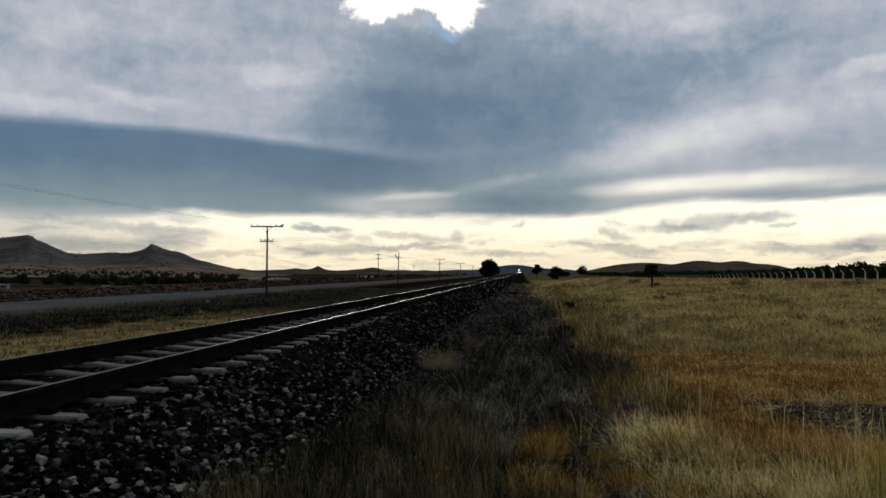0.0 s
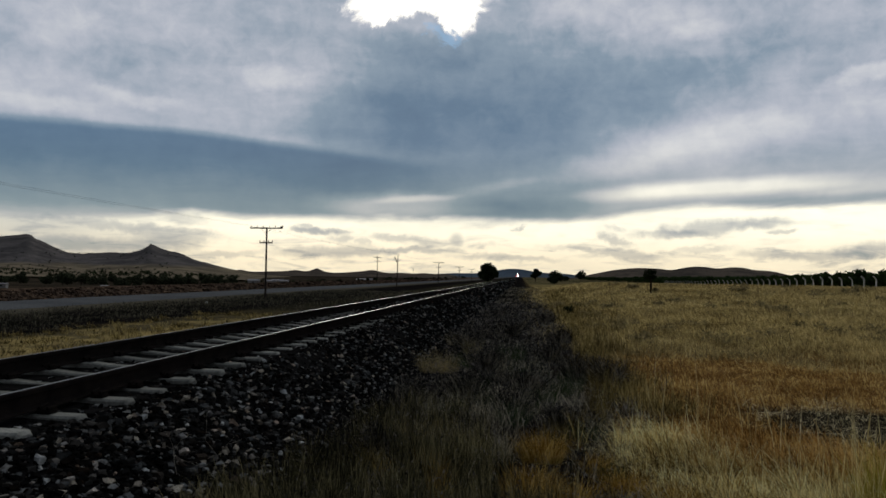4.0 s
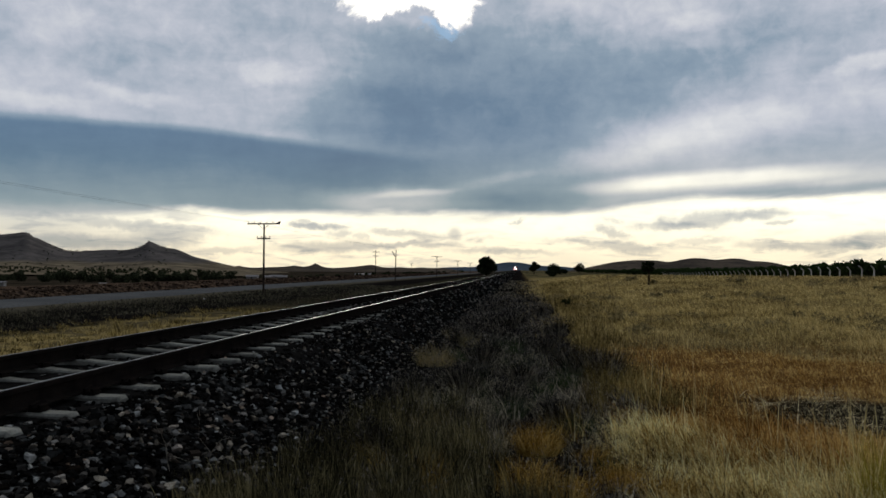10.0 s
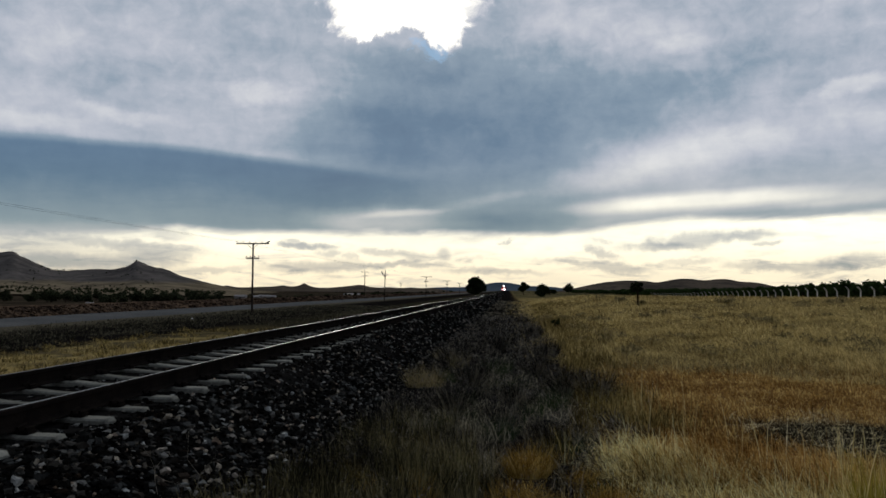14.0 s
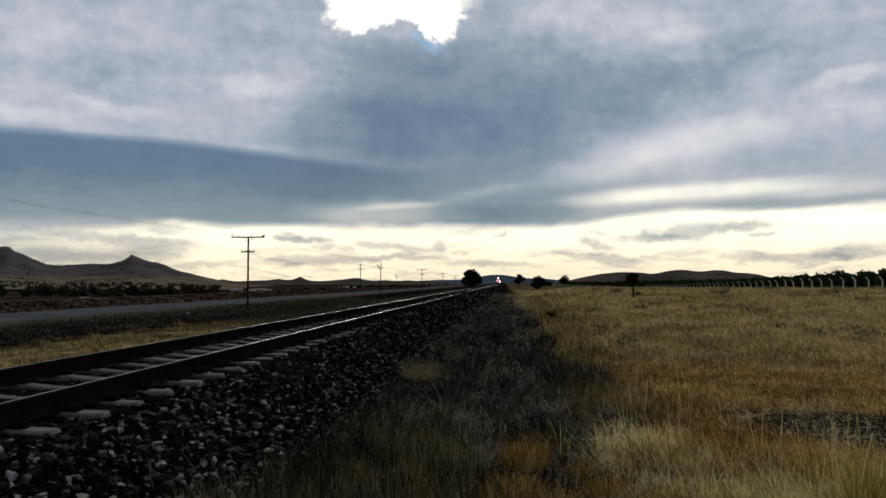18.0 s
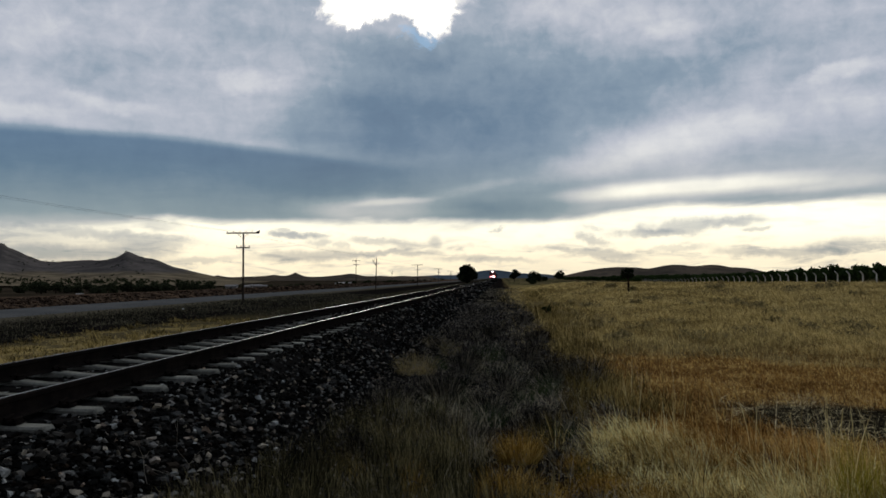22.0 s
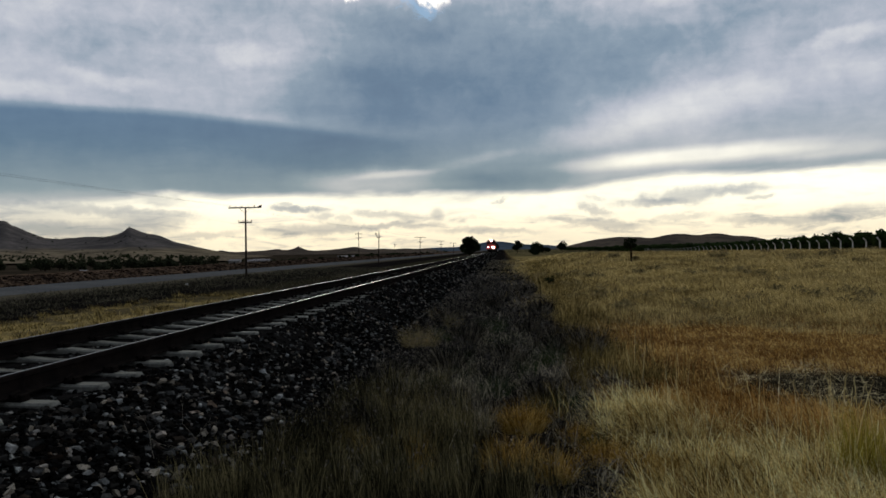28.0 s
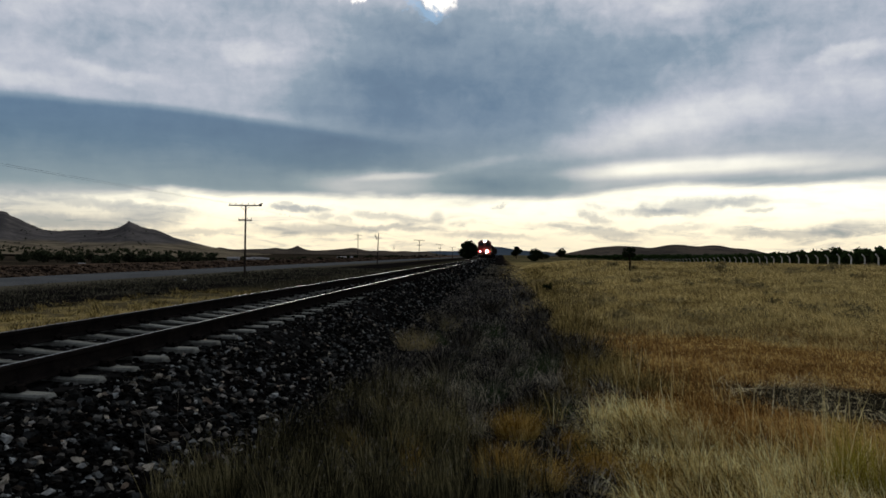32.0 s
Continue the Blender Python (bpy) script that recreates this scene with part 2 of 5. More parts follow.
mass(180, 395, 140, 9, 4, -0.12, tatter)
mass(330, 384, 50, 12, 4, -0.14, tatter)
cloud = w.ramp(total, [(0.0, srgb(72, 97, 126)), (0.22, srgb(94, 119, 144)), (0.42, srgb(131, 149, 167)), (0.58, srgb(177, 183, 196)),
                       (0.74, srgb(212, 214, 218)), (0.90, srgb(252, 251, 247)), (1.0, (1.15, 1.15, 1.13))])
cloud = w.mix(w.math("MULTIPLY", rift, 0.55), cloud, srgb(140, 180, 218))
# low light comes warm through the thicker air
warm = w.math("MULTIPLY", ahead, w.step(firm.outputs[1], 90, 250, 1.0, 0.0))
cloud = w.mix(w.math("MULTIPLY", warm, 0.9), cloud, w.mix(w.step(rise, 0.012, 0.075), (1.02, 0.905, 0.665), (1.01, 0.985, 0.84)), "MULTIPLY")
cloud = w.mix(1.0, cloud, (1.055, 1.045, 1.03), "MULTIPLY")
sky = w.node("ShaderNodeTexSky", sky_type="NISHITA", sun_disc=False, sun_elevation=radians(SUN_HEIGHT), sun_rotation=radians(SUN_TURN))
clear = w.mix(1.0, sky.outputs[0], (0.06, 0.06, 0.06), "MULTIPLY")
mixed = w.mix(0.985, clear, cloud)
dusk = w.step(dy, -0.7, 0.55, 0.32, 1.0)
mixed = w.mix(1.0, mixed, dusk, "MULTIPLY")
back = w.node("ShaderNodeBackground")
w.link(mixed, back.inputs[0])
back.inputs[1].default_value = 1.0
w.link(back.outputs[0], w.node("ShaderNodeOutputWorld").inputs[0])

sun = new("sun", bpy.data.lights.new("sun", "SUN"))
sun.data.energy, sun.data.angle, sun.data.color = 1.15, radians(16), (1.0, 0.93, 0.82)
a, e = radians(SUN_TURN), radians(SUN_HEIGHT)
sun.matrix_world = look((30 * math.sin(a) * math.cos(e), 30 * math.cos(a) * math.cos(e), 30 * math.sin(e)), (0, 0, 0))


# ---- materials ----
def material(name, colour, other=None, scale=4.0, rough=0.85, metal=0.0, bump=0.3, fine=60.0, spread=0.0, objects=0.0, glow=None, power=0.0):
    """Two-scale mottled surface; spread varies the joined pieces, objects varies whole objects."""
    m = bpy.data.materials.new(name)
    m.use_nodes = True
    n = Net(m.node_tree)
    shader = m.node_tree.nodes["Principled BSDF"]
    at = n.node("ShaderNodeTexCoord").outputs["Object"]
    other = other or tuple(c * 0.6 for c in colour)
    big = n.noise(at, scale, 5).outputs[0]
    small = n.noise(at, fine, 4).outputs[0]
    col = n.mix(n.step(big, 0.35, 0.65), colour, other)
    col = n.mix(0.5, col, n.ramp(small, [(0.3, (0.45, 0.45, 0.45)), (0.7, (1.45, 1.45, 1.45))]), "MULTIPLY")
    for amount, source in ((spread, ("ShaderNodeNewGeometry", "Random Per Island")), (objects, ("ShaderNodeObjectInfo", "Random"))):
        if amount:
            r = n.node(source[0]).outputs[source[1]]
            col = n.mix(1.0, col, n.ramp(r, [(0.0, (1 - amount,) * 3), (1.0, (1 + amount,) * 3)]), "MULTIPLY")
    n.link(col, shader.inputs["Base Color"])
    shader.inputs["Roughness"].default_value, shader.inputs["Metallic"].default_value = rough, metal
    shader.inputs["Specular IOR Level"].default_value = 0.5 if rough < 0.7 else 0.0
    if bump:
        b = n.node("ShaderNodeBump")
        b.inputs["Strength"].default_value, b.inputs["Distance"].default_value = bump, 0.02
        n.link(n.math("ADD", small, n.math("MULTIPLY", big, 0.6)), b.inputs["Height"])
        n.link(b.outputs[0], shader.inputs["Normal"])
    if glow:
        shader.inputs["Emission Color"].default_value = (*glow, 1)
        shader.inputs["Emission Strength"].default_value = power
    return m


def blade_material(name, colours, rough=0.8, through_light=0.25):
    """Dry or green stalks: each blade takes a shade of the ramp, some light passes through."""
    m = bpy.data.materials.new(name)
    m.use_nodes = True
    n = Net(m.node_tree)
    shader = m.node_tree.nodes["Principled BSDF"]
    r = n.node("ShaderNodeNewGeometry").outputs["Random Per Island"]
    pos = n.node("ShaderNodeTexCoord").outputs["Object"]
    patch = n.noise(pos, 0.7, 4).outputs[0]
    wide = n.noise(pos, 0.14, 3).outputs[0]
    v = n.math("MULTIPLY_ADD", n.math("SUBTRACT", patch, 0.5), 1.5, r)
    v = n.math("MULTIPLY_ADD", n.math("SUBTRACT", wide, 0.5), 1.2, v)
    v = n.math("MULTIPLY_ADD", n.math("SUBTRACT", n.noise(pos, 4.5, 2).outputs[0], 0.5), 1.3, v)
    stops = [(0.05 + 0.9 * i / (len(colours) - 1), c) for i, c in enumerate(colours)]
    col = n.ramp(v, stops)
    n.link(col, shader.inputs["Base Color"])
    shader.inputs["Roughness"].default_value = rough
    shader.inputs["Specular IOR Level"].default_value = 0.0
    t = n.node("ShaderNodeBsdfTranslucent")
    n.link(col, t.inputs[0])
    mixer = n.node("ShaderNodeMixShader")
    mixer.inputs[0].default_value = through_light
    n.link(shader.outputs[0], mixer.inputs[1])
    n.link(t.outputs[0], mixer.inputs[2])
    n.link(mixer.outputs[0], m.node_tree.nodes["Material Output"].inputs[0])
    return m


def stone_material(name, stops, tint):
    """Broken stone: most pieces dark, a few pale, each of its own shade."""
    m = material(name, (1, 1, 1), (0.7, 0.7, 0.7), 9, 0.85, 0, 0.3, 60)
    n = Net(m.node_tree)
    shader = m.node_tree.nodes["Principled BSDF"]
    old = shader.inputs["Base Color"].links[0].from_socket
    r = n.node("ShaderNodeNewGeometry").outputs["Random Per Island"]
    hue = n.ramp(n.math("FRACT", n.math("MULTIPLY", r, 17.3)), tint)
    col = n.mix(1.0, old, n.ramp(r, [(at, (v, v, v)) for at, v in stops]), "MULTIPLY")
    n.link(n.mix(1.0, col, hue, "MULTIPLY"), shader.inputs["Base Color"])
    return m


STEEL_TOP = material("worn_steel", (0.19, 0.19, 0.185), (0.155, 0.155, 0.15), 3, 0.42, 1.0, 0.0, 30)
RUST = material("rusted_steel", (0.016, 0.0128, 0.0112), (0.009, 0.0078, 0.0073), 5, 0.9, 0.0, 0.3, 80)
CONCRETE = material("weathered_concrete", (0.25, 0.25, 0.22), (0.155, 0.155, 0.137), 3, 0.9, 0, 0.5, 45, objects=0.3)
# darkest stones lie below true stone tone, to deepen the shade between pieces
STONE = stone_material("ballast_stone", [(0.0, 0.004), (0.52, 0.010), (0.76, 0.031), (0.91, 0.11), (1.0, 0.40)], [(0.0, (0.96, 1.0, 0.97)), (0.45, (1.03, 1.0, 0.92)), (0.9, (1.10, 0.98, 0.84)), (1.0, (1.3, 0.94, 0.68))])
STONE_PALE = material("pale_ballast_stone", (0.42, 0.37, 0.29), (0.22, 0.19, 0.15), 9, 0.8, 0, 0.4, 60, objects=0.6)
# bed colour kept near black to carry the shade in the gaps between stones
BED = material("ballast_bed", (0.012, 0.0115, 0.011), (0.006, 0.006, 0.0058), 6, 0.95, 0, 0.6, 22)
WOOD = material("tarred_pole_wood", (0.055, 0.042, 0.034), (0.03, 0.025, 0.02), 2, 0.85, 0, 0.4, 40)
PORCELAIN = material("brown_porcelain", (0.10, 0.06, 0.045), None, 8, 0.3, 0, 0.0)
WIRE = material("oxidised_wire", (0.05, 0.047, 0.045), None, 4, 0.8, 0.0, 0.0)
ASPHALT = material("worn_asphalt", (0.105, 0.108, 0.108), (0.083, 0.086, 0.088), 0.25, 0.98, 0, 0.0, 8)
RUBBLE = material("rubble_stone", (0.105, 0.070, 0.046), (0.036, 0.026, 0.020), 1.5, 0.95, 0, 0.3, 10, spread=0.95)
POST = material("limewashed_concrete", (0.70, 0.69, 0.66), (0.58, 0.57, 0.545), 2, 0.9, 0, 0.2, 30, objects=0.1)
BARK = material("dark_bark", (0.045, 0.034, 0.026), None, 6, 0.95, 0, 0.6, 30)
LEAF = blade_material("dark_foliage", [(0.012, 0.018, 0.010), (0.022, 0.032, 0.014), (0.035, 0.045, 0.020)], 0.7, 0.1)
FARMLEAF = blade_material("farm_tree_foliage", [(0.022, 0.027, 0.016), (0.045, 0.054, 0.030), (0.08, 0.088, 0.050)], 0.7, 0.15)
LEAF_GREEN = blade_material("orchard_foliage", [(0.020, 0.038, 0.014), (0.040, 0.068, 0.022), (0.060, 0.090, 0.032)], 0.7, 0.2)
TWIG = blade_material("dead_twigs", [(0.008, 0.007, 0.004), (0.028, 0.023, 0.013), (0.14, 0.11, 0.058), (0.85, 0.72, 0.42)], 0.95, 0.0)
PALETWIG = material("bleached_twig", (0.36, 0.33, 0.27), (0.24, 0.21, 0.17), 20, 0.9, 0, 0.0)
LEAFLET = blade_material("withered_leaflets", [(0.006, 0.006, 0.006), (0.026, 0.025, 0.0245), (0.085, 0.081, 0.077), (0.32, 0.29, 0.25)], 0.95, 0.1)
GREENSTALK = blade_material("yellow_green_stalks", [(0.16, 0.14, 0.025), (0.40, 0.34, 0.06), (0.62, 0.54, 0.12)])
FIELDSHRUB = blade_material("grey_green_shrub", [(0.112, 0.098, 0.050), (0.213, 0.177, 0.090), (0.338, 0.275, 0.135), (0.500, 0.400, 0.188)], 0.95, 0.25)
STRAW = blade_material("straw_grass", [(0.039, 0.026, 0.009), (0.151, 0.104, 0.032), (0.497, 0.373, 0.135), (0.821, 0.659, 0.281), (0.950, 0.929, 0.540)])
REDGRASS = blade_material("red_brown_grass", [(0.119, 0.055, 0.014), (0.382, 0.217, 0.059), (0.633, 0.415, 0.132), (0.869, 0.659, 0.264)])
FOXGRASS = blade_material("foxy_red_grass", [(0.05, 0.022, 0.006), (0.20, 0.092, 0.022), (0.42, 0.225, 0.06), (0.62, 0.40, 0.14)])
SEEDSTALK = blade_material("bleached_seed_stalks", [(0.280, 0.210, 0.080), (0.580, 0.460, 0.200), (0.850, 0.720, 0.380)])
PALEGRASS = blade_material("pale_field_grass", [(0.132, 0.097, 0.040), (0.319, 0.240, 0.095), (0.528, 0.413, 0.171), (0.814, 0.660, 0.308)])
ORANGE = blade_material("orange_tuft_grass", [(0.05, 0.027, 0.005), (0.24, 0.137, 0.026), (0.50, 0.32, 0.075), (0.80, 0.60, 0.21)])
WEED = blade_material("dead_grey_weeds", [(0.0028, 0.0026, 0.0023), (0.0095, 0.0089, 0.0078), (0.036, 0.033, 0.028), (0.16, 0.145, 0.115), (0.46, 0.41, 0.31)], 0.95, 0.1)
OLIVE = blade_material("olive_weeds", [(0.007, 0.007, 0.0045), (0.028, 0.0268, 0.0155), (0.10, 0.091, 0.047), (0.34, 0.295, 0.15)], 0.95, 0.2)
STALK = blade_material("pale_dry_stalks", [(0.022, 0.0205, 0.016), (0.095, 0.087, 0.067), (0.28, 0.25, 0.185), (0.62, 0.55, 0.39)], 0.95, 0.1)
EDGEGRASS = blade_material("olive_edge_grass", [(0.033, 0.026, 0.011), (0.094, 0.073, 0.028), (0.209, 0.160, 0.057), (0.462, 0.363, 0.143)])
GREENWEED = blade_material("green_weeds", [(0.030, 0.045, 0.021), (0.053, 0.083, 0.033)], 0.8, 0.2)
SCRUB = blade_material("karoo_scrub", [(0.014, 0.014, 0.010), (0.052, 0.050, 0.034), (0.19, 0.172, 0.115)], 0.95, 0.1)
YELLOWGRASS = blade_material("yellow_verge_grass", [(0.06, 0.046, 0.020), (0.20, 0.15, 0.056), (0.38, 0.29, 0.11), (0.55, 0.44, 0.19)])
HILLSIDE = material("stony_hillside", (0.112, 0.101, 0.095), (0.066, 0.061, 0.059), 0.02, 0.95, 0, 0.0, 0.12)


def grassy_foot(m):
    """Pale grass on the lower slopes, up to an uneven line."""
    n = Net(m.node_tree)
    shader = m.node_tree.nodes["Principled BSDF"]
    old = shader.inputs["Base Color"].links[0].from_socket
    at = n.node("ShaderNodeNewGeometry").outputs["Position"]
    sep = n.node("ShaderNodeSeparateXYZ")
    n.link(at, sep.inputs[0])
    wob = n.math("MULTIPLY_ADD", n.noise(at, 0.012, 5).outputs[0], 18.0, -9.0)
    grass = n.mix(n.step(n.noise(at, 0.03, 5).outputs[0], 0.4, 0.6), (0.19, 0.155, 0.105), (0.10, 0.083, 0.058))
    n.link(n.mix(n.step(n.math("ADD", sep.outputs[2], wob), 6.0, 15.0, 1.0, 0.0), old, grass), shader.inputs["Base Color"])


grassy_foot(HILLSIDE)
KOPPIE = material("dark_koppie_scrub", (0.105, 0.084, 0.065), (0.056, 0.048, 0.040), 0.02, 0.95, 0, 0.0, 0.15)
# the blue of distance haze is put into this range's base colour
FARHILL = material("hazed_range", (0.075, 0.098, 0.125), (0.055, 0.075, 0.098), 0.004, 1.0, 0, 0.0, 0.03)
WHITEWASH = material("whitewashed_wall", (0.42, 0.40, 0.37), (0.30, 0.28, 0.26), 0.6, 0.9, 0, 0.0, 6)
TIN = material("tin_roof", (0.20, 0.19, 0.19), (0.14, 0.12, 0.11), 0.7, 0.6, 0.2, 0.0, 6)
DARKGLASS = material("dark_glass", (0.02, 0.022, 0.025), None, 2, 0.1, 0, 0.0)
RED = material("red_locomotive_paint", (0.20, 0.025, 0.018), (0.14, 0.019, 0.014), 1.2, 0.5, 0, 0.0, 14)
BLACK = material("black_frame_paint", (0.022, 0.021, 0.021), None, 2, 0.7, 0, 0.0)
WAGON = material("brown_wagon_paint", (0.055, 0.040, 0.034), (0.038, 0.03, 0.026), 1.0, 0.8, 0, 0.0, 8)
YELLOW = material("yellow_stripe_paint", (0.55, 0.36, 0.05), None, 2, 0.5, 0, 0.0)
HEADLAMP = material("lit_headlamp", (0.9, 0.88, 0.85), None, 2, 0.3, 0, 0.0, glow=(1.0, 0.93, 0.88), power=30)
DITCHLAMP = material("lit_ditch_lamp", (0.9, 0.85, 0.8), None, 2, 0.3, 0, 0.0, glow=(1.0, 0.86, 0.84), power=25)
DIMLAMP = material("dim_ditch_lamp", (0.9, 0.7, 0.7), None, 2, 0.3, 0, 0.0, glow=(1.0, 0.45, 0.50), power=9)
REDLAMP = material("red_marker_lamp", (0.6, 0.05, 0.05), None, 2, 0.3, 0, 0.0, glow=(1.0, 0.06, 0.05), power=5)
FEATHER = material("black_feathers", (0.02, 0.02, 0.022), None, 20, 0.6, 0, 0.0)
BAG = material("white_litter", (0.75, 0.75, 0.74), (0.6, 0.6, 0.6), 10, 0.5, 0, 0.3)


# ---- mesh helpers ----
def mesh_of(name, verts, faces, mat, smooth=False):
    me = bpy.data.meshes.new(name)
    me.from_pydata([tuple(v) for v in verts], [], [tuple(f) for f in faces])
    me.materials.append(mat)
    if smooth:
        me.shade_smooth()
    else:
        me.shade_flat()
    return me


def tri_mesh(name, verts, tris, mat):
    """A large mesh straight from numpy arrays."""
    me = bpy.data.meshes.new(name)
    me.vertices.add(len(verts))
    me.vertices.foreach_set("co", np.asarray(verts, np.float32).ravel())
    k = len(tris)
    me.loops.add(3 * k)
    me.loops.foreach_set("vertex_index", np.asarray(tris, np.int32).ravel())
    me.polygons.add(k)
    me.polygons.foreach_set("loop_start", np.arange(0, 3 * k, 3, dtype=np.int32))
    me.materials.append(mat)
    me.update(calc_edges=True)
    me.shade_flat()
    return me


def part(name, bm, mat, parent, label=""):
    me = bpy.data.meshes.new(name)
    bm.to_mesh(me)
    bm.free()
    me.materials.append(mat)
    ob = new(name, me)
    ob.parent = parent
    return tagged(ob, label)


def child(name, me, parent, m=None, label=""):
    ob = new(name, me)
    ob.parent = parent
    if m is not None:
        ob.matrix_basis = m
    return tagged(ob, label)


def box(bm, x0, x1, y0, y1, z0, z1, bevel=0.0, m=None):
    got = bmesh.ops.create_cube(bm, size=1.0, matrix=Matrix.Translation(((x0 + x1) / 2, (y0 + y1) / 2, (z0 + z1) / 2)) @ Matrix.Diagonal((x1 - x0, y1 - y0, z1 - z0, 1)))
    if bevel:
        edges = {e for v in got["verts"] for e in v.link_edges}
        got = bmesh.ops.bevel(bm, geom=list(edges), offset=bevel, segments=2, affect="EDGES")
    if m is not None:
        bmesh.ops.transform(bm, matrix=m, verts=got["verts"])
    return bm


def rod(bm, a, b, r0, r1, sides=8):
    a, b = Vector(a), Vector(b)
    m = Matrix.Translation((a + b) / 2) @ (b - a).to_track_quat("Z", "Y").to_matrix().to_4x4()
    bmesh.ops.create_cone(bm, cap_ends=True, segments=sides, radius1=r0, radius2=r1, depth=(b - a).length, matrix=m)
    return bm


def ground_z(x, y):
    """Height of the plain: low to the road side, rising a little over the field."""
    x, y = np.asarray(x, float), np.asarray(y, float)
    def ease(v):
        v = np.clip(v, 0, 1)
        return v * v * (3 - 2 * v)

    z = -0.15 * np.clip((-x - 5.5) / 4, 0, 1) - 4.2 * ease((-x - 38) / 50)
    z = z + 1.0 * ease((y - 18) / 60) * ease((x - 1.5) / 7) * np.clip(1 - (y - 88) / 90, 0, 1)
    z = z + 0.05 * np.sin(x * 0.9 + 1.3 * np.sin(y * 0.33)) * np.clip((x - 1) / 4, 0, 1) * np.clip((40 - x) / 5, 0, 1)
    return z


rng = np.random.default_rng(7)


def blades(n, xs, ys, height, width, lean=0.25, bias=(0.0, 0.0), curl=0.35, lift=0.0, zs=None):
    """Arrays of n bent, tapering blades rooted at xs, ys."""
    h = rng.uniform(height[0], height[1], n)
    wd = rng.uniform(width[0], width[1], n) if not isinstance(width, np.ndarray) else width
    ang = rng.uniform(0, math.tau, n)
    face = rng.uniform(0, math.tau, n)
    tilt = np.abs(rng.normal(0, lean, n))
    dx, dy = np.cos(ang) * tilt + bias[0], np.sin(ang) * tilt + bias[1]
    cx, cy = np.cos(face) * wd * 0.5, np.sin(face) * wd * 0.5
    z0 = (ground_z(xs, ys) if zs is None else zs) + lift - 0.02
    v = np.empty((n, 5, 3), np.float32)
    for i, (s, k, up) in enumerate(((-1, 0, 0), (1, 0, 0), (-0.8, 1, 0), (0.8, 1, 0), (0, 2, 0))):
        f = (0.0, 0.55, 1.0)[k]
        bend = f + curl * f * f
        v[:, i, 0] = xs + s * cx + dx * h * bend
        v[:, i, 1] = ys + s * cy + dy * h * bend
        v[:, i, 2] = z0 + h * f * np.sqrt(np.clip(1 - 0.6 * (tilt * bend) ** 2, 0.15, 1))
    base = np.arange(n, dtype=np.int32)[:, None, None] * 5
    t = base + np.array([[0, 1, 3], [0, 3, 2], [2, 3, 4]], np.int32)[None]
    return v.reshape(-1, 3), t.reshape(-1, 3)


def combed(cx, cy, per, radius, length, width, lean=(8, 40), way=(0.0, 0.0), loose=0.5, zs=None):
    """Arching blades in tussocks round cx, cy; each tussock is combed its own way, lean gives the angle at root and tip."""
    k = len(cx)
    n = k * per
    own = rng.normal(0, loose, (k, 2)) + np.array(way)
    size = np.repeat(rng.uniform(0.6, 1.25, k), per)
    pick = np.repeat(np.arange(k), per)
    an, rr = rng.uniform(0, math.tau, n), np.sqrt(rng.uniform(0, 1, n))
    r = (radius[pick] if isinstance(radius, np.ndarray) else radius) * size
    px, py = cx[pick] + np.cos(an) * rr * r * 0.6, cy[pick] + np.sin(an) * rr * r * 0.6
    dx = own[pick, 0] + np.cos(an) * rr * 0.8 + rng.normal(0, 0.35, n)
    dy = own[pick, 1] + np.sin(an) * rr * 0.8 + rng.normal(0, 0.35, n)
    d = np.hypot(dx, dy) + 1e-6
    push = np.clip(d, 0.15, 1.5)
    dx, dy = dx / d, dy / d
    ln = rng.uniform(length[0], length[1], n) * (0.6 + 0.4 * size) * rng.choice([0.55, 0.8, 1.0, 1.0], n)
    wd = (rng.uniform(0.7, 1.3, n) * width[pick] if isinstance(width, np.ndarray) else rng.uniform(width[0], width[1], n)) * 0.5
    face = rng.uniform(0, math.tau, n)
    fx, fy = np.cos(face) * wd, np.sin(face) * wd
    t0, t1 = radians(lean[0]) * push, radians(lean[1]) * push * rng.uniform(0.6, 1.4, n)
    v = np.empty((n, 9, 3), np.float32)
    x, y, z = px.copy(), py.copy(), (ground_z(px, py) if zs is None else zs[pick]) - 0.02
    for i in range(5):
        taper = (0.8, 1.0, 0.85, 0.6)[i] if i < 4 else 0
        for j, sgn in enumerate((-1, 1) if i < 4 else (0,)):
            v[:, 2 * i + j, 0], v[:, 2 * i + j, 1], v[:, 2 * i + j, 2] = x + sgn * fx * taper, y + sgn * fy * taper, z
        th = np.minimum(t0 + (t1 - t0) * (i + 0.5) / 4, 1.9)
        x, y, z = x + dx * np.sin(th) * ln / 4, y + dy * np.sin(th) * ln / 4, z + np.cos(th) * ln / 4
    t = np.array([[0, 1, 3], [0, 3, 2], [2, 3, 5], [2, 5, 4], [4, 5, 7], [4, 7, 6], [6, 7, 8]], np.int32)[None] + (np.arange(n, dtype=np.int32) * 9)[:, None, None]
    return v.reshape(-1, 3), t.reshape(-1, 3)


def stuff(name, parts, mat, label, category, kind="stuff"):
    vs, ts, off = [], [], 0
    for v, t in parts:
        vs.append(v)
        ts.append(t + off)
        off += len(v)
    ob = new(name, tri_mesh(name, np.concatenate(vs), np.concatenate(ts), mat))
    return tagged(ob, label, category, kind=kind)


def spread_y(n, y0, y1):
    return y0 * (y1 / y0) ** rng.uniform(0, 1, n)


# ---- ground ----
def axis(lo, hi, near, grow, centre=0.0):
    right, left, s = [centre], [centre], near
    while right[-1] < hi:
        right.append(right[-1] + s)
        s *= grow
    s = near
    while left[-1] > lo:
        left.append(left[-1] - s)
        s *= grow
    return np.array(left[::-1][:-1] + right)


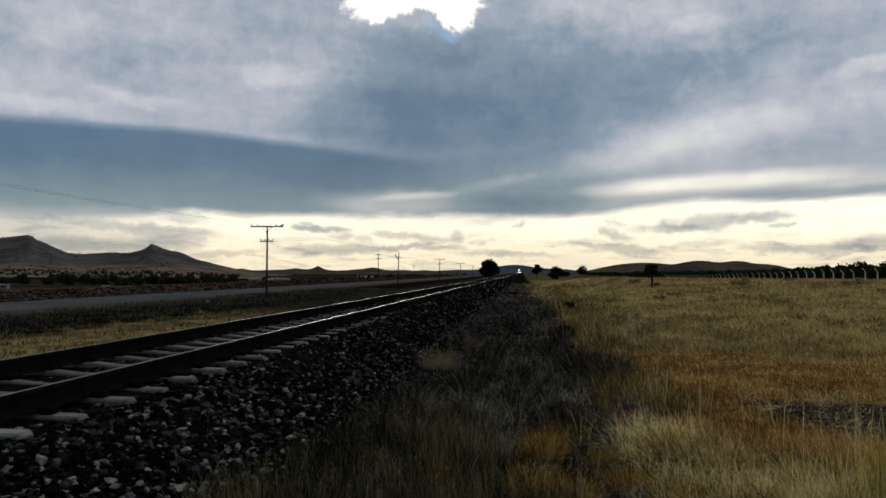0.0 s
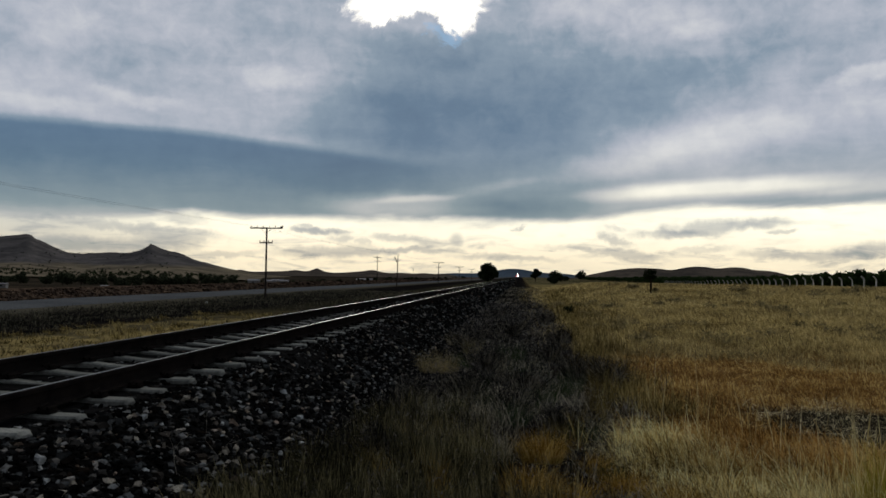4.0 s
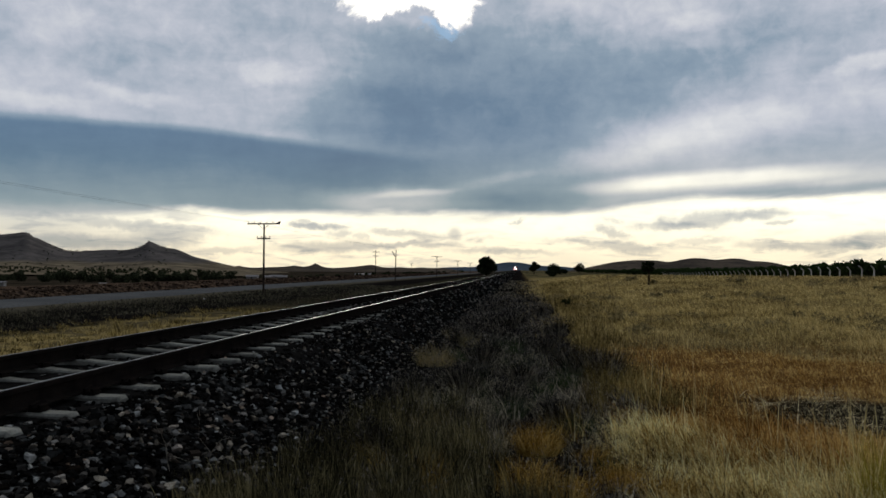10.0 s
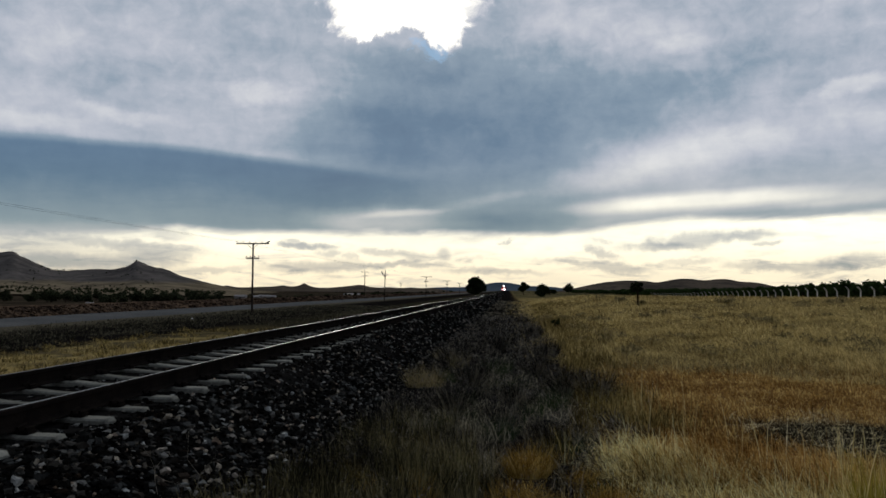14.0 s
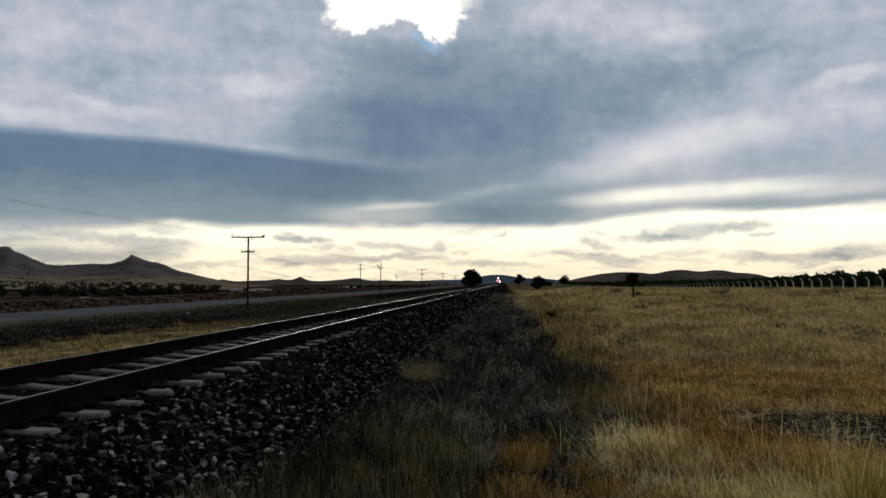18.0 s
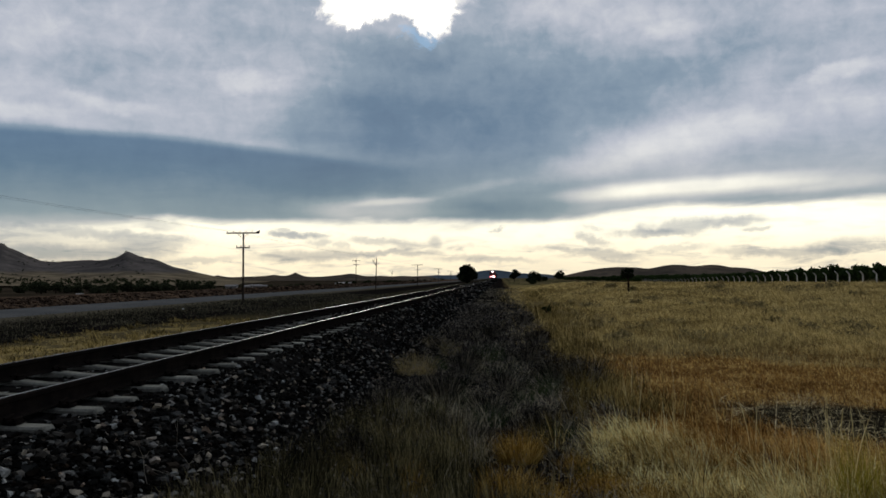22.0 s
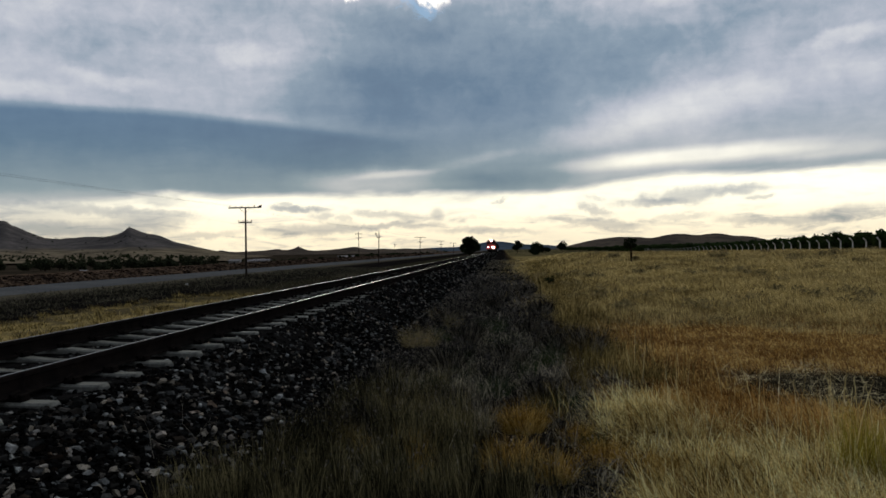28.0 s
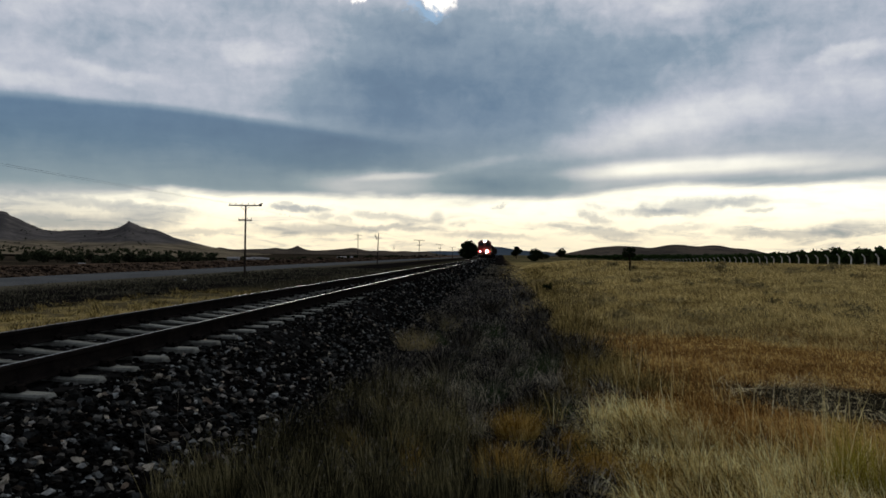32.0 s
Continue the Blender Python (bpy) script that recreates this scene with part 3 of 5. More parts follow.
gx, gy = axis(-4500, 4500, 0.35, 1.07), axis(-400, 4700, 0.35, 1.06)
mx, my = np.meshgrid(gx, gy)
mz = ground_z(mx, my)
nx_, ny_ = len(gx), len(gy)
idx = np.arange(nx_ * ny_).reshape(ny_, nx_)
q0, q1, q2, q3 = idx[:-1, :-1].ravel(), idx[:-1, 1:].ravel(), idx[1:, 1:].ravel(), idx[1:, :-1].ravel()
tris = np.concatenate([np.stack([q0, q1, q2], 1), np.stack([q0, q2, q3], 1)])


def ground_material():
    m = bpy.data.materials.new("dry_veld_soil_shaded")
    m.use_nodes = True
    n = Net(m.node_tree)
    shader = m.node_tree.nodes["Principled BSDF"]
    at = n.node("ShaderNodeNewGeometry").outputs["Position"]
    sep = n.node("ShaderNodeSeparateXYZ")
    n.link(at, sep.inputs[0])
    px, py = sep.outputs[0], sep.outputs[1]
    big = n.noise(at, 0.06, 5).outputs[0]
    mid = n.noise(at, 0.7, 5).outputs[0]
    fine = n.noise(at, 14, 4).outputs[0]
    wob = n.math("MULTIPLY", n.math("SUBTRACT", mid, 0.5), 3.0)
    x = n.math("ADD", px, wob)
    y = n.math("MULTIPLY_ADD", wob, 2.0, py)
    soil = n.mix(n.step(mid, 0.35, 0.65), (0.035, 0.025, 0.013), (0.085, 0.06, 0.03))
    red = n.mix(n.step(mid, 0.35, 0.65), (0.125, 0.066, 0.022), (0.22, 0.13, 0.046))
    field = n.mix(n.step(big, 0.4, 0.6), (0.28, 0.215, 0.085), (0.21, 0.16, 0.065))
    # near-black soil along the ballast toe: shade between the weeds, held in the colour
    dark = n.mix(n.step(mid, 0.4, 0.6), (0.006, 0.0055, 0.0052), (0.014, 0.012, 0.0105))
    patchwork = n.noise(at, 0.45, 6, 0.65).outputs[0]
    verge = n.mix(n.step(patchwork, 0.42, 0.58), (0.33, 0.25, 0.10), (0.10, 0.08, 0.042))
    verge = n.mix(n.step(y, 20, 40), verge, n.mix(n.step(mid, 0.35, 0.65), (0.036, 0.032, 0.019), (0.021, 0.019, 0.013)))
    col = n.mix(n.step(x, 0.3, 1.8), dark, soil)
    right = n.step(x, 1.0, 2.2)
    col = n.mix(n.math("MULTIPLY", right, n.math("MULTIPLY", n.step(y, 6.0, 7.5), n.step(y, 17, 22, 1, 0))), col, red)
    col = n.mix(n.math("MULTIPLY", right, n.step(y, 17, 22)), col, field)
    col = n.mix(n.math("MULTIPLY", right, n.step(py, 120, 210)), col, n.mix(n.step(big, 0.45, 0.55), (0.045, 0.042, 0.022), (0.13, 0.105, 0.05)))
    col = n.mix(n.math("MULTIPLY", n.step(px, -6.4, -7.6), n.step(x, -13.8, -12)), col, verge)
    col = n.mix(n.step(px, -18, -21), col, (0.085, 0.076, 0.055))
    col = n.mix(n.step(px, -34, -60), col, n.mix(n.step(big, 0.4, 0.6), (0.022, 0.018, 0.013), (0.048, 0.038, 0.026)))
    # shade beneath the twig heap, painted as a dark round patch of ground
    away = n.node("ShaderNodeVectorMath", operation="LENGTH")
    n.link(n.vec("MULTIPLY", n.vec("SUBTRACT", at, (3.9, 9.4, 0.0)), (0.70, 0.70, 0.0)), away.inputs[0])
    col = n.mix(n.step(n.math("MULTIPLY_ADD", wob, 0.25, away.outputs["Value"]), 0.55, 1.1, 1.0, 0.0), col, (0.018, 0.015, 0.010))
    col = n.mix(0.55, col, n.ramp(fine, [(0.25, (0.4, 0.4, 0.4)), (0.75, (1.5, 1.5, 1.5))]), "MULTIPLY")
    n.link(col, shader.inputs["Base Color"])
    shader.inputs["Roughness"].default_value = 0.97
    shader.inputs["Specular IOR Level"].default_value = 0.0
    b = n.node("ShaderNodeBump")
    b.inputs["Strength"].default_value, b.inputs["Distance"].default_value = 0.8, 0.06
    n.link(n.math("ADD", fine, mid), b.inputs["Height"])
    n.link(b.outputs[0], shader.inputs["Normal"])
    return m


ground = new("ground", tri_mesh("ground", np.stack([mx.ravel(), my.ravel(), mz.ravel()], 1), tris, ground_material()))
tagged(ground, "dry brown veld soil under grass and weeds, with painted shade", "ground", kind="structure")


def strip(name, profile, y0, y1, step, mat, jitter=0.0, grow=1.0):
    """A long solid whose cross-section in x and z runs along y."""
    ys = [y0]
    s = step
    while ys[-1] < y1:
        ys.append(ys[-1] + s)
        s *= grow
    verts, faces, k = [], [], len(profile)
    for y in ys:
        for x, z in profile:
            j = noise.noise((x * 1.7, y * 0.45, 3.1)) * jitter
            verts.append((x + j, y, z + 0.5 * j))
    for i in range(len(ys) - 1):
        for c in range(k - 1):
            o = i * k + c
            faces.append((o, o + 1, o + k + 1, o + k))
    return mesh_of(name, verts, faces, mat, True)


# road with its shoulders, and the rubble bank behind it
road = new("road", strip("road", [(-27.0, -0.3), (-26.7, -0.06), (-24.5, -0.02), (-22.3, -0.06), (-21.9, -0.3)], -60, 1500, 2, ASPHALT, 0.05, 1.03))
tagged(road, "grey worn asphalt road beside the railway", "road", kind="structure")
bank = new("embankment", strip("embankment", [(-27.5, -0.4), (-28.2, 0.0), (-29.4, 0.30), (-31.5, 0.37), (-37, 0.2), (-46, -0.9)], -40, 900, 0.8, RUBBLE, 0.22, 1.008))
tagged(bank, "low dark rubble embankment behind the road", "embankment", kind="structure")

# ---- railway track ----
NEAR_X, FAR_X = -3.317, -4.43
NEAR_TOP, FAR_TOP = 0.80, 0.835
MID_X = (NEAR_X + FAR_X) / 2
BED_PROFILE = [(-9.0, -0.25), (-7.1, 0.02), (-5.55, 0.61), (-5.1, 0.645), (MID_X, 0.622), (-2.98, 0.595), (-2.72, 0.55), (-1.85, 0.08), (-1.5, -0.06)]
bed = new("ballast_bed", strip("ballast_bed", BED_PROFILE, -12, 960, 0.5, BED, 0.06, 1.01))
tagged(bed, "dark crushed-stone ballast bed under the railway track", "ballast", kind="structure")


def bed_z(x):
    px, pz = zip(*BED_PROFILE)
    return np.interp(x, px, pz)


RAIL = [(-0.062, -0.150), (0.062, -0.150), (0.062, -0.140), (0.012, -0.122), (0.009, -0.045), (0.034, -0.036), (0.034, -0.008), (0.010, 0.0),
        (-0.010, 0.0), (-0.034, -0.008), (-0.034, -0.036), (-0.009, -0.045), (-0.012, -0.122), (-0.062, -0.140)]


def rail_mesh():
    ys = [-14, 0, 20, 60, 160, 400, 960]
    verts = [(x, y, z) for y in ys for x, z in RAIL]
    k = len(RAIL)
    faces = [(i * k + c, i * k + (c + 1) % k, (i + 1) * k + (c + 1) % k, (i + 1) * k + c) for i in range(len(ys) - 1) for c in range(k)]
    faces.append(tuple(range(k))[::-1])
    me = mesh_of("rail", verts, faces, RUST)
    me.materials.append(STEEL_TOP)
    for p in me.polygons:
        if p.center.z > -0.002:
            p.material_index = 1
    return me


track = new("railway_track")
tagged(track, "single railway track of rusty rails on concrete sleepers", "railway track")
RAIL_ME = rail_mesh()
child("rail", RAIL_ME, track, pose(NEAR_X, 0, NEAR_TOP), "rusty steel rail with a bright worn head")
child("rail", RAIL_ME, track, pose(FAR_X, 0, FAR_TOP), "rusty steel rail with a bright worn head")


def sleeper_mesh():
    """Concrete sleeper along x, waisted in the middle, with sloping sides and raised rail seats."""
    bm = bmesh.new()
    half = 0.915
    sections = [(-half, -0.018, 0.068), (-half + 0.02, 0.004, 0.076), (-0.66, 0.0, 0.080), (-0.48, 0.010, 0.078), (-0.2, -0.008, 0.066), (0.2, -0.008, 0.066), (0.48, 0.010, 0.078),
                (0.66, 0.0, 0.080), (half - 0.02, 0.004, 0.076), (half, -0.018, 0.068)]
    rings = []
    for x, top, hw in sections:
        rings.append([bm.verts.new(p) for p in ((x, -hw - 0.02, -0.20), (x, -hw, top - 0.015), (x, -hw + 0.018, top), (x, hw - 0.018, top), (x, hw, top - 0.015), (x, hw + 0.02, -0.20))])
    for r, s in zip(rings, rings[1:]):
        for i in range(5):
            bm.faces.new((r[i], s[i], s[i + 1], r[i + 1]))
    bm.faces.new(rings[0])
    bm.faces.new(rings[-1][::-1])
    bmesh.ops.recalc_face_normals(bm, faces=bm.faces)
    me = bpy.data.meshes.new("sleeper")
    bm.to_mesh(me)
    bm.free()
    me.materials.append(CONCRETE)
    return me


def clip_mesh():
    bm = bmesh.new()
    box(bm, -0.05, 0.05, -0.055, 0.055, -0.01, 0.02, 0.006)
    rod(bm, (-0.03, -0.05, 0.03), (-0.03, 0.05, 0.045), 0.012, 0.012, 6)
    rod(bm, (0.03, -0.05, 0.03), (0.03, 0.05, 0.03), 0.012, 0.012, 6)
    me = bpy.data.meshes.new("rail_clip")
    bm.to_mesh(me)
    bm.free()
    me.materials.append(RUST)
    return me


SLEEPER, CLIP = sleeper_mesh(), clip_mesh()
SLEEPER_STEP, SLEEPER_FIRST = 0.627, 4.56
cant = math.degrees(math.atan2(FAR_TOP - NEAR_TOP, NEAR_X - FAR_X))
roll_rng = random.Random(3)
far_v, far_f = [], []
for i in range(-14, 1000):
    y = SLEEPER_FIRST + i * SLEEPER_STEP
    dz = roll_rng.uniform(-0.008, 0.008) - 0.045 * min(max((y - 9) / 18, 0), 1)
    m = pose(MID_X + roll_rng.uniform(-0.02, 0.02), y + roll_rng.uniform(-0.02, 0.02), 0.655 + dz, roll_rng.uniform(-1, 1), cant, roll_rng.uniform(-1, 1))
    if i < 220:
        s = child("sleeper", SLEEPER, track, m)
        if i < 70:
            for cx in (-0.655, -0.485, 0.485, 0.655):
                child("rail_clip", CLIP, s, pose(cx, 0, 0.012))
    else:
        off = len(far_v)
        far_v += [m @ v.co for v in SLEEPER.vertices]
        far_f += [tuple(off + k for k in p.vertices) for p in SLEEPER.polygons]
tagged(child("far_sleepers", mesh_of("far_sleepers", far_v, far_f, CONCRETE), track), kind="stuff")

# ---- ballast stones ----
def rough_block():
    """A block with its long edges broken once, the seed of every stone."""
    bm = bmesh.new()
    bmesh.ops.create_cube(bm, size=1.5)
    bmesh.ops.bevel(bm, geom=[e for e in bm.edges if abs((e.verts[0].co - e.verts[1].co).x) > 1], offset=0.4, segments=1, affect="EDGES")
    bmesh.ops.triangulate(bm, faces=bm.faces)
    bm.verts.index_update()
    v = np.array([v.co[:] for v in bm.verts], np.float32)
    t = np.array([[l.vert.index for l in f.loops] for f in bm.faces], np.int32)
    bm.free()
    return v, t


BLOCK_V, BLOCK_T = rough_block()


def stones(n, xs, ys, zs, size):
    """Arrays of n angular stones."""
    k = len(BLOCK_V)
    v = np.repeat(BLOCK_V[None], n, 0) * rng.uniform(0.7, 1.2, (n, k, 1)).astype(np.float32)
    v = v * rng.uniform(0.45, 1.3, (n, 1, 3)).astype(np.float32)
    a = rng.uniform(0, math.tau, (n, 2))
    c, s = np.cos(a[:, :1]), np.sin(a[:, :1])
    x, y, z = v[..., 0] * c - v[..., 1] * s, v[..., 0] * s + v[..., 1] * c, v[..., 2].copy()
    c, s = np.cos(a[:, 1:]), np.sin(a[:, 1:])
    x, z = x * c - z * s, x * s + z * c
    r = size[:, None]
    out = np.stack([x * r + xs[:, None], y * r + ys[:, None], z * r * 0.68 + zs[:, None]], 2)
    t = BLOCK_T[None] + (np.arange(n, dtype=np.int32) * k)[:, None, None]
    return out.reshape(-1, 3), t.reshape(-1, 3)


def under_sleeper(x, y):
    d = (y - SLEEPER_FIRST + SLEEPER_STEP / 2) % SLEEPER_STEP - SLEEPER_STEP / 2
    return (np.abs(d) < 0.085) & (np.abs(x - MID_X) < 0.94)


def scatter_stones(n, x0, x1, y0, y1, lo, hi):
    xs = rng.uniform(x0, x1, n)
    ys = spread_y(n, y0, y1)
    keep = (~under_sleeper(xs, ys) | (rng.uniform(0, 1, len(xs)) < np.clip((ys - 10) / 18, 0, 0.7))) & (np.abs(xs - NEAR_X) > 0.09) & (np.abs(xs - FAR_X) > 0.09)
    xs, ys = xs[keep], ys[keep]
    size = rng.uniform(lo, hi, len(xs)) * rng.choice([0.7, 1.0, 1.25], len(xs)) * np.clip(ys / 18, 1, 1.3)
    return xs, ys, bed_z(xs) + size * np.where(xs < -2.85, rng.uniform(-0.7, 0.25, len(xs)) + 0.9 * np.clip((ys - 9) / 12, 0, 1), rng.uniform(-0.35, 0.75, len(xs))), size


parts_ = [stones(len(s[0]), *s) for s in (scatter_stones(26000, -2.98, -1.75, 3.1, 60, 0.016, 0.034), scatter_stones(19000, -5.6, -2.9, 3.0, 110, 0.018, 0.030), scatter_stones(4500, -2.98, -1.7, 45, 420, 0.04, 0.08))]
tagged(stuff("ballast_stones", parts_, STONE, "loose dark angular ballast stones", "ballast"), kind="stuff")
STONE_MESHES = []
for i in range(8):
    v, t = stones(1, np.zeros(1), np.zeros(1), np.zeros(1), np.ones(1))
    STONE_MESHES.append((tri_mesh("stone", v, t, STONE), tri_mesh("stone", v, t, STONE_PALE)))
for i in range(295):
    x, y = roll_rng.uniform(-2.8, -1.8), 3.4 * (15 / 3.4) ** roll_rng.random()
    r = roll_rng.uniform(0.018, 0.040)
    ob = child("stone", STONE_MESHES[i % 8][1 if roll_rng.random() < 0.48 else 0], bed, Matrix.Translation((x, y, float(bed_z(x)) + r * 0.45)) @ pose(0, 0, 0, roll_rng.uniform(0, 360), 0, roll_rng.uniform(0, 360)) @ Matrix.Diagonal((r, r * 1.1, r * 0.85, 1)))

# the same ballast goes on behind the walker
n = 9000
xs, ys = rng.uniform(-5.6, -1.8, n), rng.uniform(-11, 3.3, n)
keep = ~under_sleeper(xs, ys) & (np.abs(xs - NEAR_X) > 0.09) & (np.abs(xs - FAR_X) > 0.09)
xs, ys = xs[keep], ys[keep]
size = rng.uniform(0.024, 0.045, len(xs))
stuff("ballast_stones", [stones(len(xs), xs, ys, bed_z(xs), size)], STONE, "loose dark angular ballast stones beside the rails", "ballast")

# rubble on the bank beyond the road
n = 9000
xs, ys = -rng.uniform(27.3, 30.4, n), spread_y(n, 24, 330)
size = rng.uniform(0.06, 0.17, n) * np.clip(ys / 60, 1, 2)
zs = np.interp(xs, [-31.5, -29.4, -28.2, -27.5], [0.37, 0.30, 0.0, -0.3])
stuff("rubble", [stones(n, xs, ys, zs, size)], RUBBLE, "dark brown broken stones heaped along the bank", "rubble")

# ---- grass and weeds ----
def fan(n, y0, y1, x0, x1, slope=0.56, pad=1.0):
    """Roots within a wedge that opens away from the walker."""
    ys = spread_y(n, y0, y1)
    top = np.minimum(x1, slope * ys + pad)
    xs = x0 + rng.uniform(0, 1, n) * np.maximum(top - x0, 0.05)
    return xs, ys


def clumped(n, xs, ys, spread, per=22):
    """Draws the roots together into tufts."""
    k = max(n // per, 1)
    pick = rng.integers(0, k, n)
    r = spread * np.clip(ys[pick] / 8, 1, 5)
    return xs[pick] + rng.normal(0, 1, n) * r, ys[pick] + rng.normal(0, 1, n) * r


def patchy(xs, ys, size, keep, seed=0.0):
    """True where a blotchy pattern leaves the ground covered."""
    a = np.sin(xs / size + seed + 1.7 * np.sin(ys / size * 0.7 + seed)) + np.sin(ys / size * 1.3 - seed + 1.3 * np.sin(xs / size * 1.1 + 2 * seed)) + 0.7 * np.sin((xs + ys) / size * 2.3 + seed)
    return a + rng.normal(0, 0.45, len(xs)) > keep


def width_at(ys, near, per_m):
    return rng.uniform(0.6, 1.3, len(ys)) * (near + per_m * ys)


def straw_limit(x):
    """How far from the walker the long straw reaches."""
    return 5.7 + 7.0 * np.exp(-np.maximum(x - 1.0, -0.2) / 0.55)


def weed_edge(y):
    """Where the dead weeds give way to the field."""
    return 1.0 + 0.022 * np.clip(y - 18, 0, 60) + 0.28 * np.sin(y * 0.8) + 0.2 * np.sin(y * 2.1 + 1.0) + 0.14 * np.clip((9.0 - y) / 3, 0, 1)


TUFTS = ((0.18, 7.1, 0.34, 0.29), (0.06, 5.9, 0.32, 0.25), (0.75, 6.0, 0.22, 0.22), (1.0, 5.7, 0.24, 0.22), (0.35, 5.6, 0.2, 0.22), (0.62, 6.7, 0.2, 0.22))


def off_tufts(x, y):
    """True where no orange tuft stands close behind."""
    clear = np.ones(len(x), bool)
    for tx, ty, r, h in TUFTS[:2]:
        clear &= ((x - tx) / (r * 0.9)) ** 2 + ((y - ty + 0.12) / 0.42) ** 2 > 1
    return clear


def on_twigs(x, y, size=1.0):
    return ((x - 3.9) / 1.4) ** 2 + ((y - 9.4) / 1.45) ** 2 < size * (1 + 0.3 * np.sin(x * 5) + 0.2 * np.sin(y * 7))


xs, ys = fan(2300, 4.4, 12.5, -0.2, 9, 0.6)
keep = (xs > weed_edge(ys) + 0.12 + rng.normal(0, 0.22, len(xs))) & (ys < straw_limit(xs) + rng.normal(0, 0.5, len(xs))) & ~on_twigs(xs, ys)
keep &= patchy(xs, ys, 0.28, -1.1, 7.0)
xs, ys = xs[keep], ys[keep]
a_x, a_y = xs, ys
b_x, b_y = fan(60000, 4.4, 11, -0.1, 9, 0.6)
keep = (b_x > weed_edge(b_y)) & (b_y < straw_limit(b_x) + rng.normal(0, 0.7, len(b_x))) & ~on_twigs(b_x, b_y)
b_x, b_y = b_x[keep], b_y[keep]
stuff("straw_grass", [combed(a_x, a_y, 44, 0.12 + 0.004 * a_y, (0.16, 0.40), 0.0022 + 0.0003 * a_y, (28, 95), (-0.8, -0.1), 0.45),
                      combed(a_x[::3], a_y[::3], 5, 0.16, (0.28, 0.52), 0.0022 + 0.0003 * a_y[::3], (10, 55), (-0.5, 0.0), 0.35),
                      blades(len(b_x), b_x, b_y, (0.05, 0.22), width_at(b_y, 0.002, 0.0006), 1.2, (-0.25, 0.0))], STRAW, "long straw-coloured dry grass leaning in tufts", "grass")
# broad bleached blades lying over the straw
w_x, w_y = a_x[::2], a_y[::2]
stuff("bleached_straw", [combed(w_x, w_y, 3, 0.22, (0.20, 0.46), 0.003 + 0.0005 * w_y, (35, 90), (-0.75, 0.0), 0.35)], SEEDSTALK, "broad bleached blades lying over the straw", "grass")
# foxy red blades standing through the straw and before the bare patch
r_x, r_y = np.concatenate([a_x[1::5], rng.uniform(1.5, 3.0, 130)]), np.concatenate([a_y[1::5], rng.uniform(6.6, 8.6, 130)])
stuff("fox_grass", [combed(r_x, r_y, 13, 0.16, (0.16, 0.42), 0.002 + 0.0003 * r_y, (18, 75), (-0.7, 0.0), 0.3)], FOXGRASS, "foxy red-brown grass standing through the straw", "grass")
xs, ys = fan(130000, 4.5, 24, 1.0, 18, 0.56)
keep = (ys > straw_limit(xs) - 0.6 + rng.normal(0, 0.5, len(ys))) & (xs > weed_edge(ys) + 0.2) & ~on_twigs(xs + rng.normal(0, 0.15, len(xs)), ys + rng.normal(0, 0.15, len(ys)), 0.7) & (ys + 2.5 * np.sin(xs * 0.35) + rng.normal(0, 2.0, len(ys)) < 20)
xs, ys = xs[keep], ys[keep]
stuff("red_grass", [blades(len(xs), xs, ys, (0.03, 0.12), width_at(ys, 0.002, 0.0005), 1.3, (-0.2, 0))], REDGRASS, "short red-brown dry grass patch", "grass")
xs, ys = fan(150000, 14, 110, 1.1, 37, 0.56)
keep = (ys + rng.normal(0, 2.0, len(ys)) > 17.5 + 2 * np.sin(xs * 0.4)) & patchy(xs, ys, 1.1, -1.3, 0.4)
xs, ys = xs[keep], ys[keep]
a_x, a_y = clumped(len(xs), xs, ys, 0.14)
n = len(xs)
b_x, b_y = fan(80000, 15, 90, 1.1, 37, 0.56)
keep = patchy(b_x, b_y, 1.6, -0.6, 2.0)
b_x, b_y = b_x[keep], b_y[keep]
f_x, f_y = fan(2600, 13, 75, 1.3, 34, 0.56)
keep = (f_y + rng.normal(0, 1.5, len(f_y)) > 17 + 2 * np.sin(f_x * 0.4)) & patchy(f_x, f_y, 2.2, -0.5, 3.3)
f_x, f_y = f_x[keep], f_y[keep]
stuff("field_tussocks", [combed(f_x, f_y, 26, 0.2 + 0.010 * f_y, (0.14, 0.36), 0.0022 + 0.00045 * f_y, (14, 80), (-0.5, 0.0), 0.4)], PALEGRASS, "pale dry tussocks bent by the wind in the field", "grass")
g_x, g_y = fan(1900, 15, 80, 1.6, 36, 0.56)
keep = patchy(g_x, g_y, 2.6, 0.5, 1.3)
g_x, g_y = g_x[keep], g_y[keep]
stuff("field_herbs", [combed(g_x, g_y, 26, 0.3 + 0.010 * g_y, (0.10, 0.30), 0.003 + 0.0005 * g_y, (20, 90), (-0.2, 0.0), 0.5)], FIELDSHRUB, "patches of grey-green herbs among the field grass", "herbs")
stuff("field_grass", [blades(n, a_x, a_y, (0.06, 0.27), width_at(a_y, 0.002, 0.0005), 1.0, (-0.25, 0)), blades(len(b_x), b_x, b_y, (0.05, 0.20), width_at(b_y, 0.002, 0.0006), 1.3)],
      PALEGRASS, "pale yellow dry field grass", "grass")
ys = spread_y(14000, 9.5, 80)
xs = weed_edge(ys) + np.abs(rng.normal(0, 0.55, 14000)) * np.clip(ys / 16, 0.7, 2.2)
keep = patchy(xs, ys, 0.5, -0.2, 5.0)
xs, ys = xs[keep], ys[keep]
stuff("edge_grass", [blades(len(xs), xs + 0.1, ys, (0.12, 0.42), width_at(ys, 0.002, 0.0006), 0.4)], EDGEGRASS, "tall olive dry grass along the field edge", "grass")
ys = spread_y(76000, 4.4, 120)
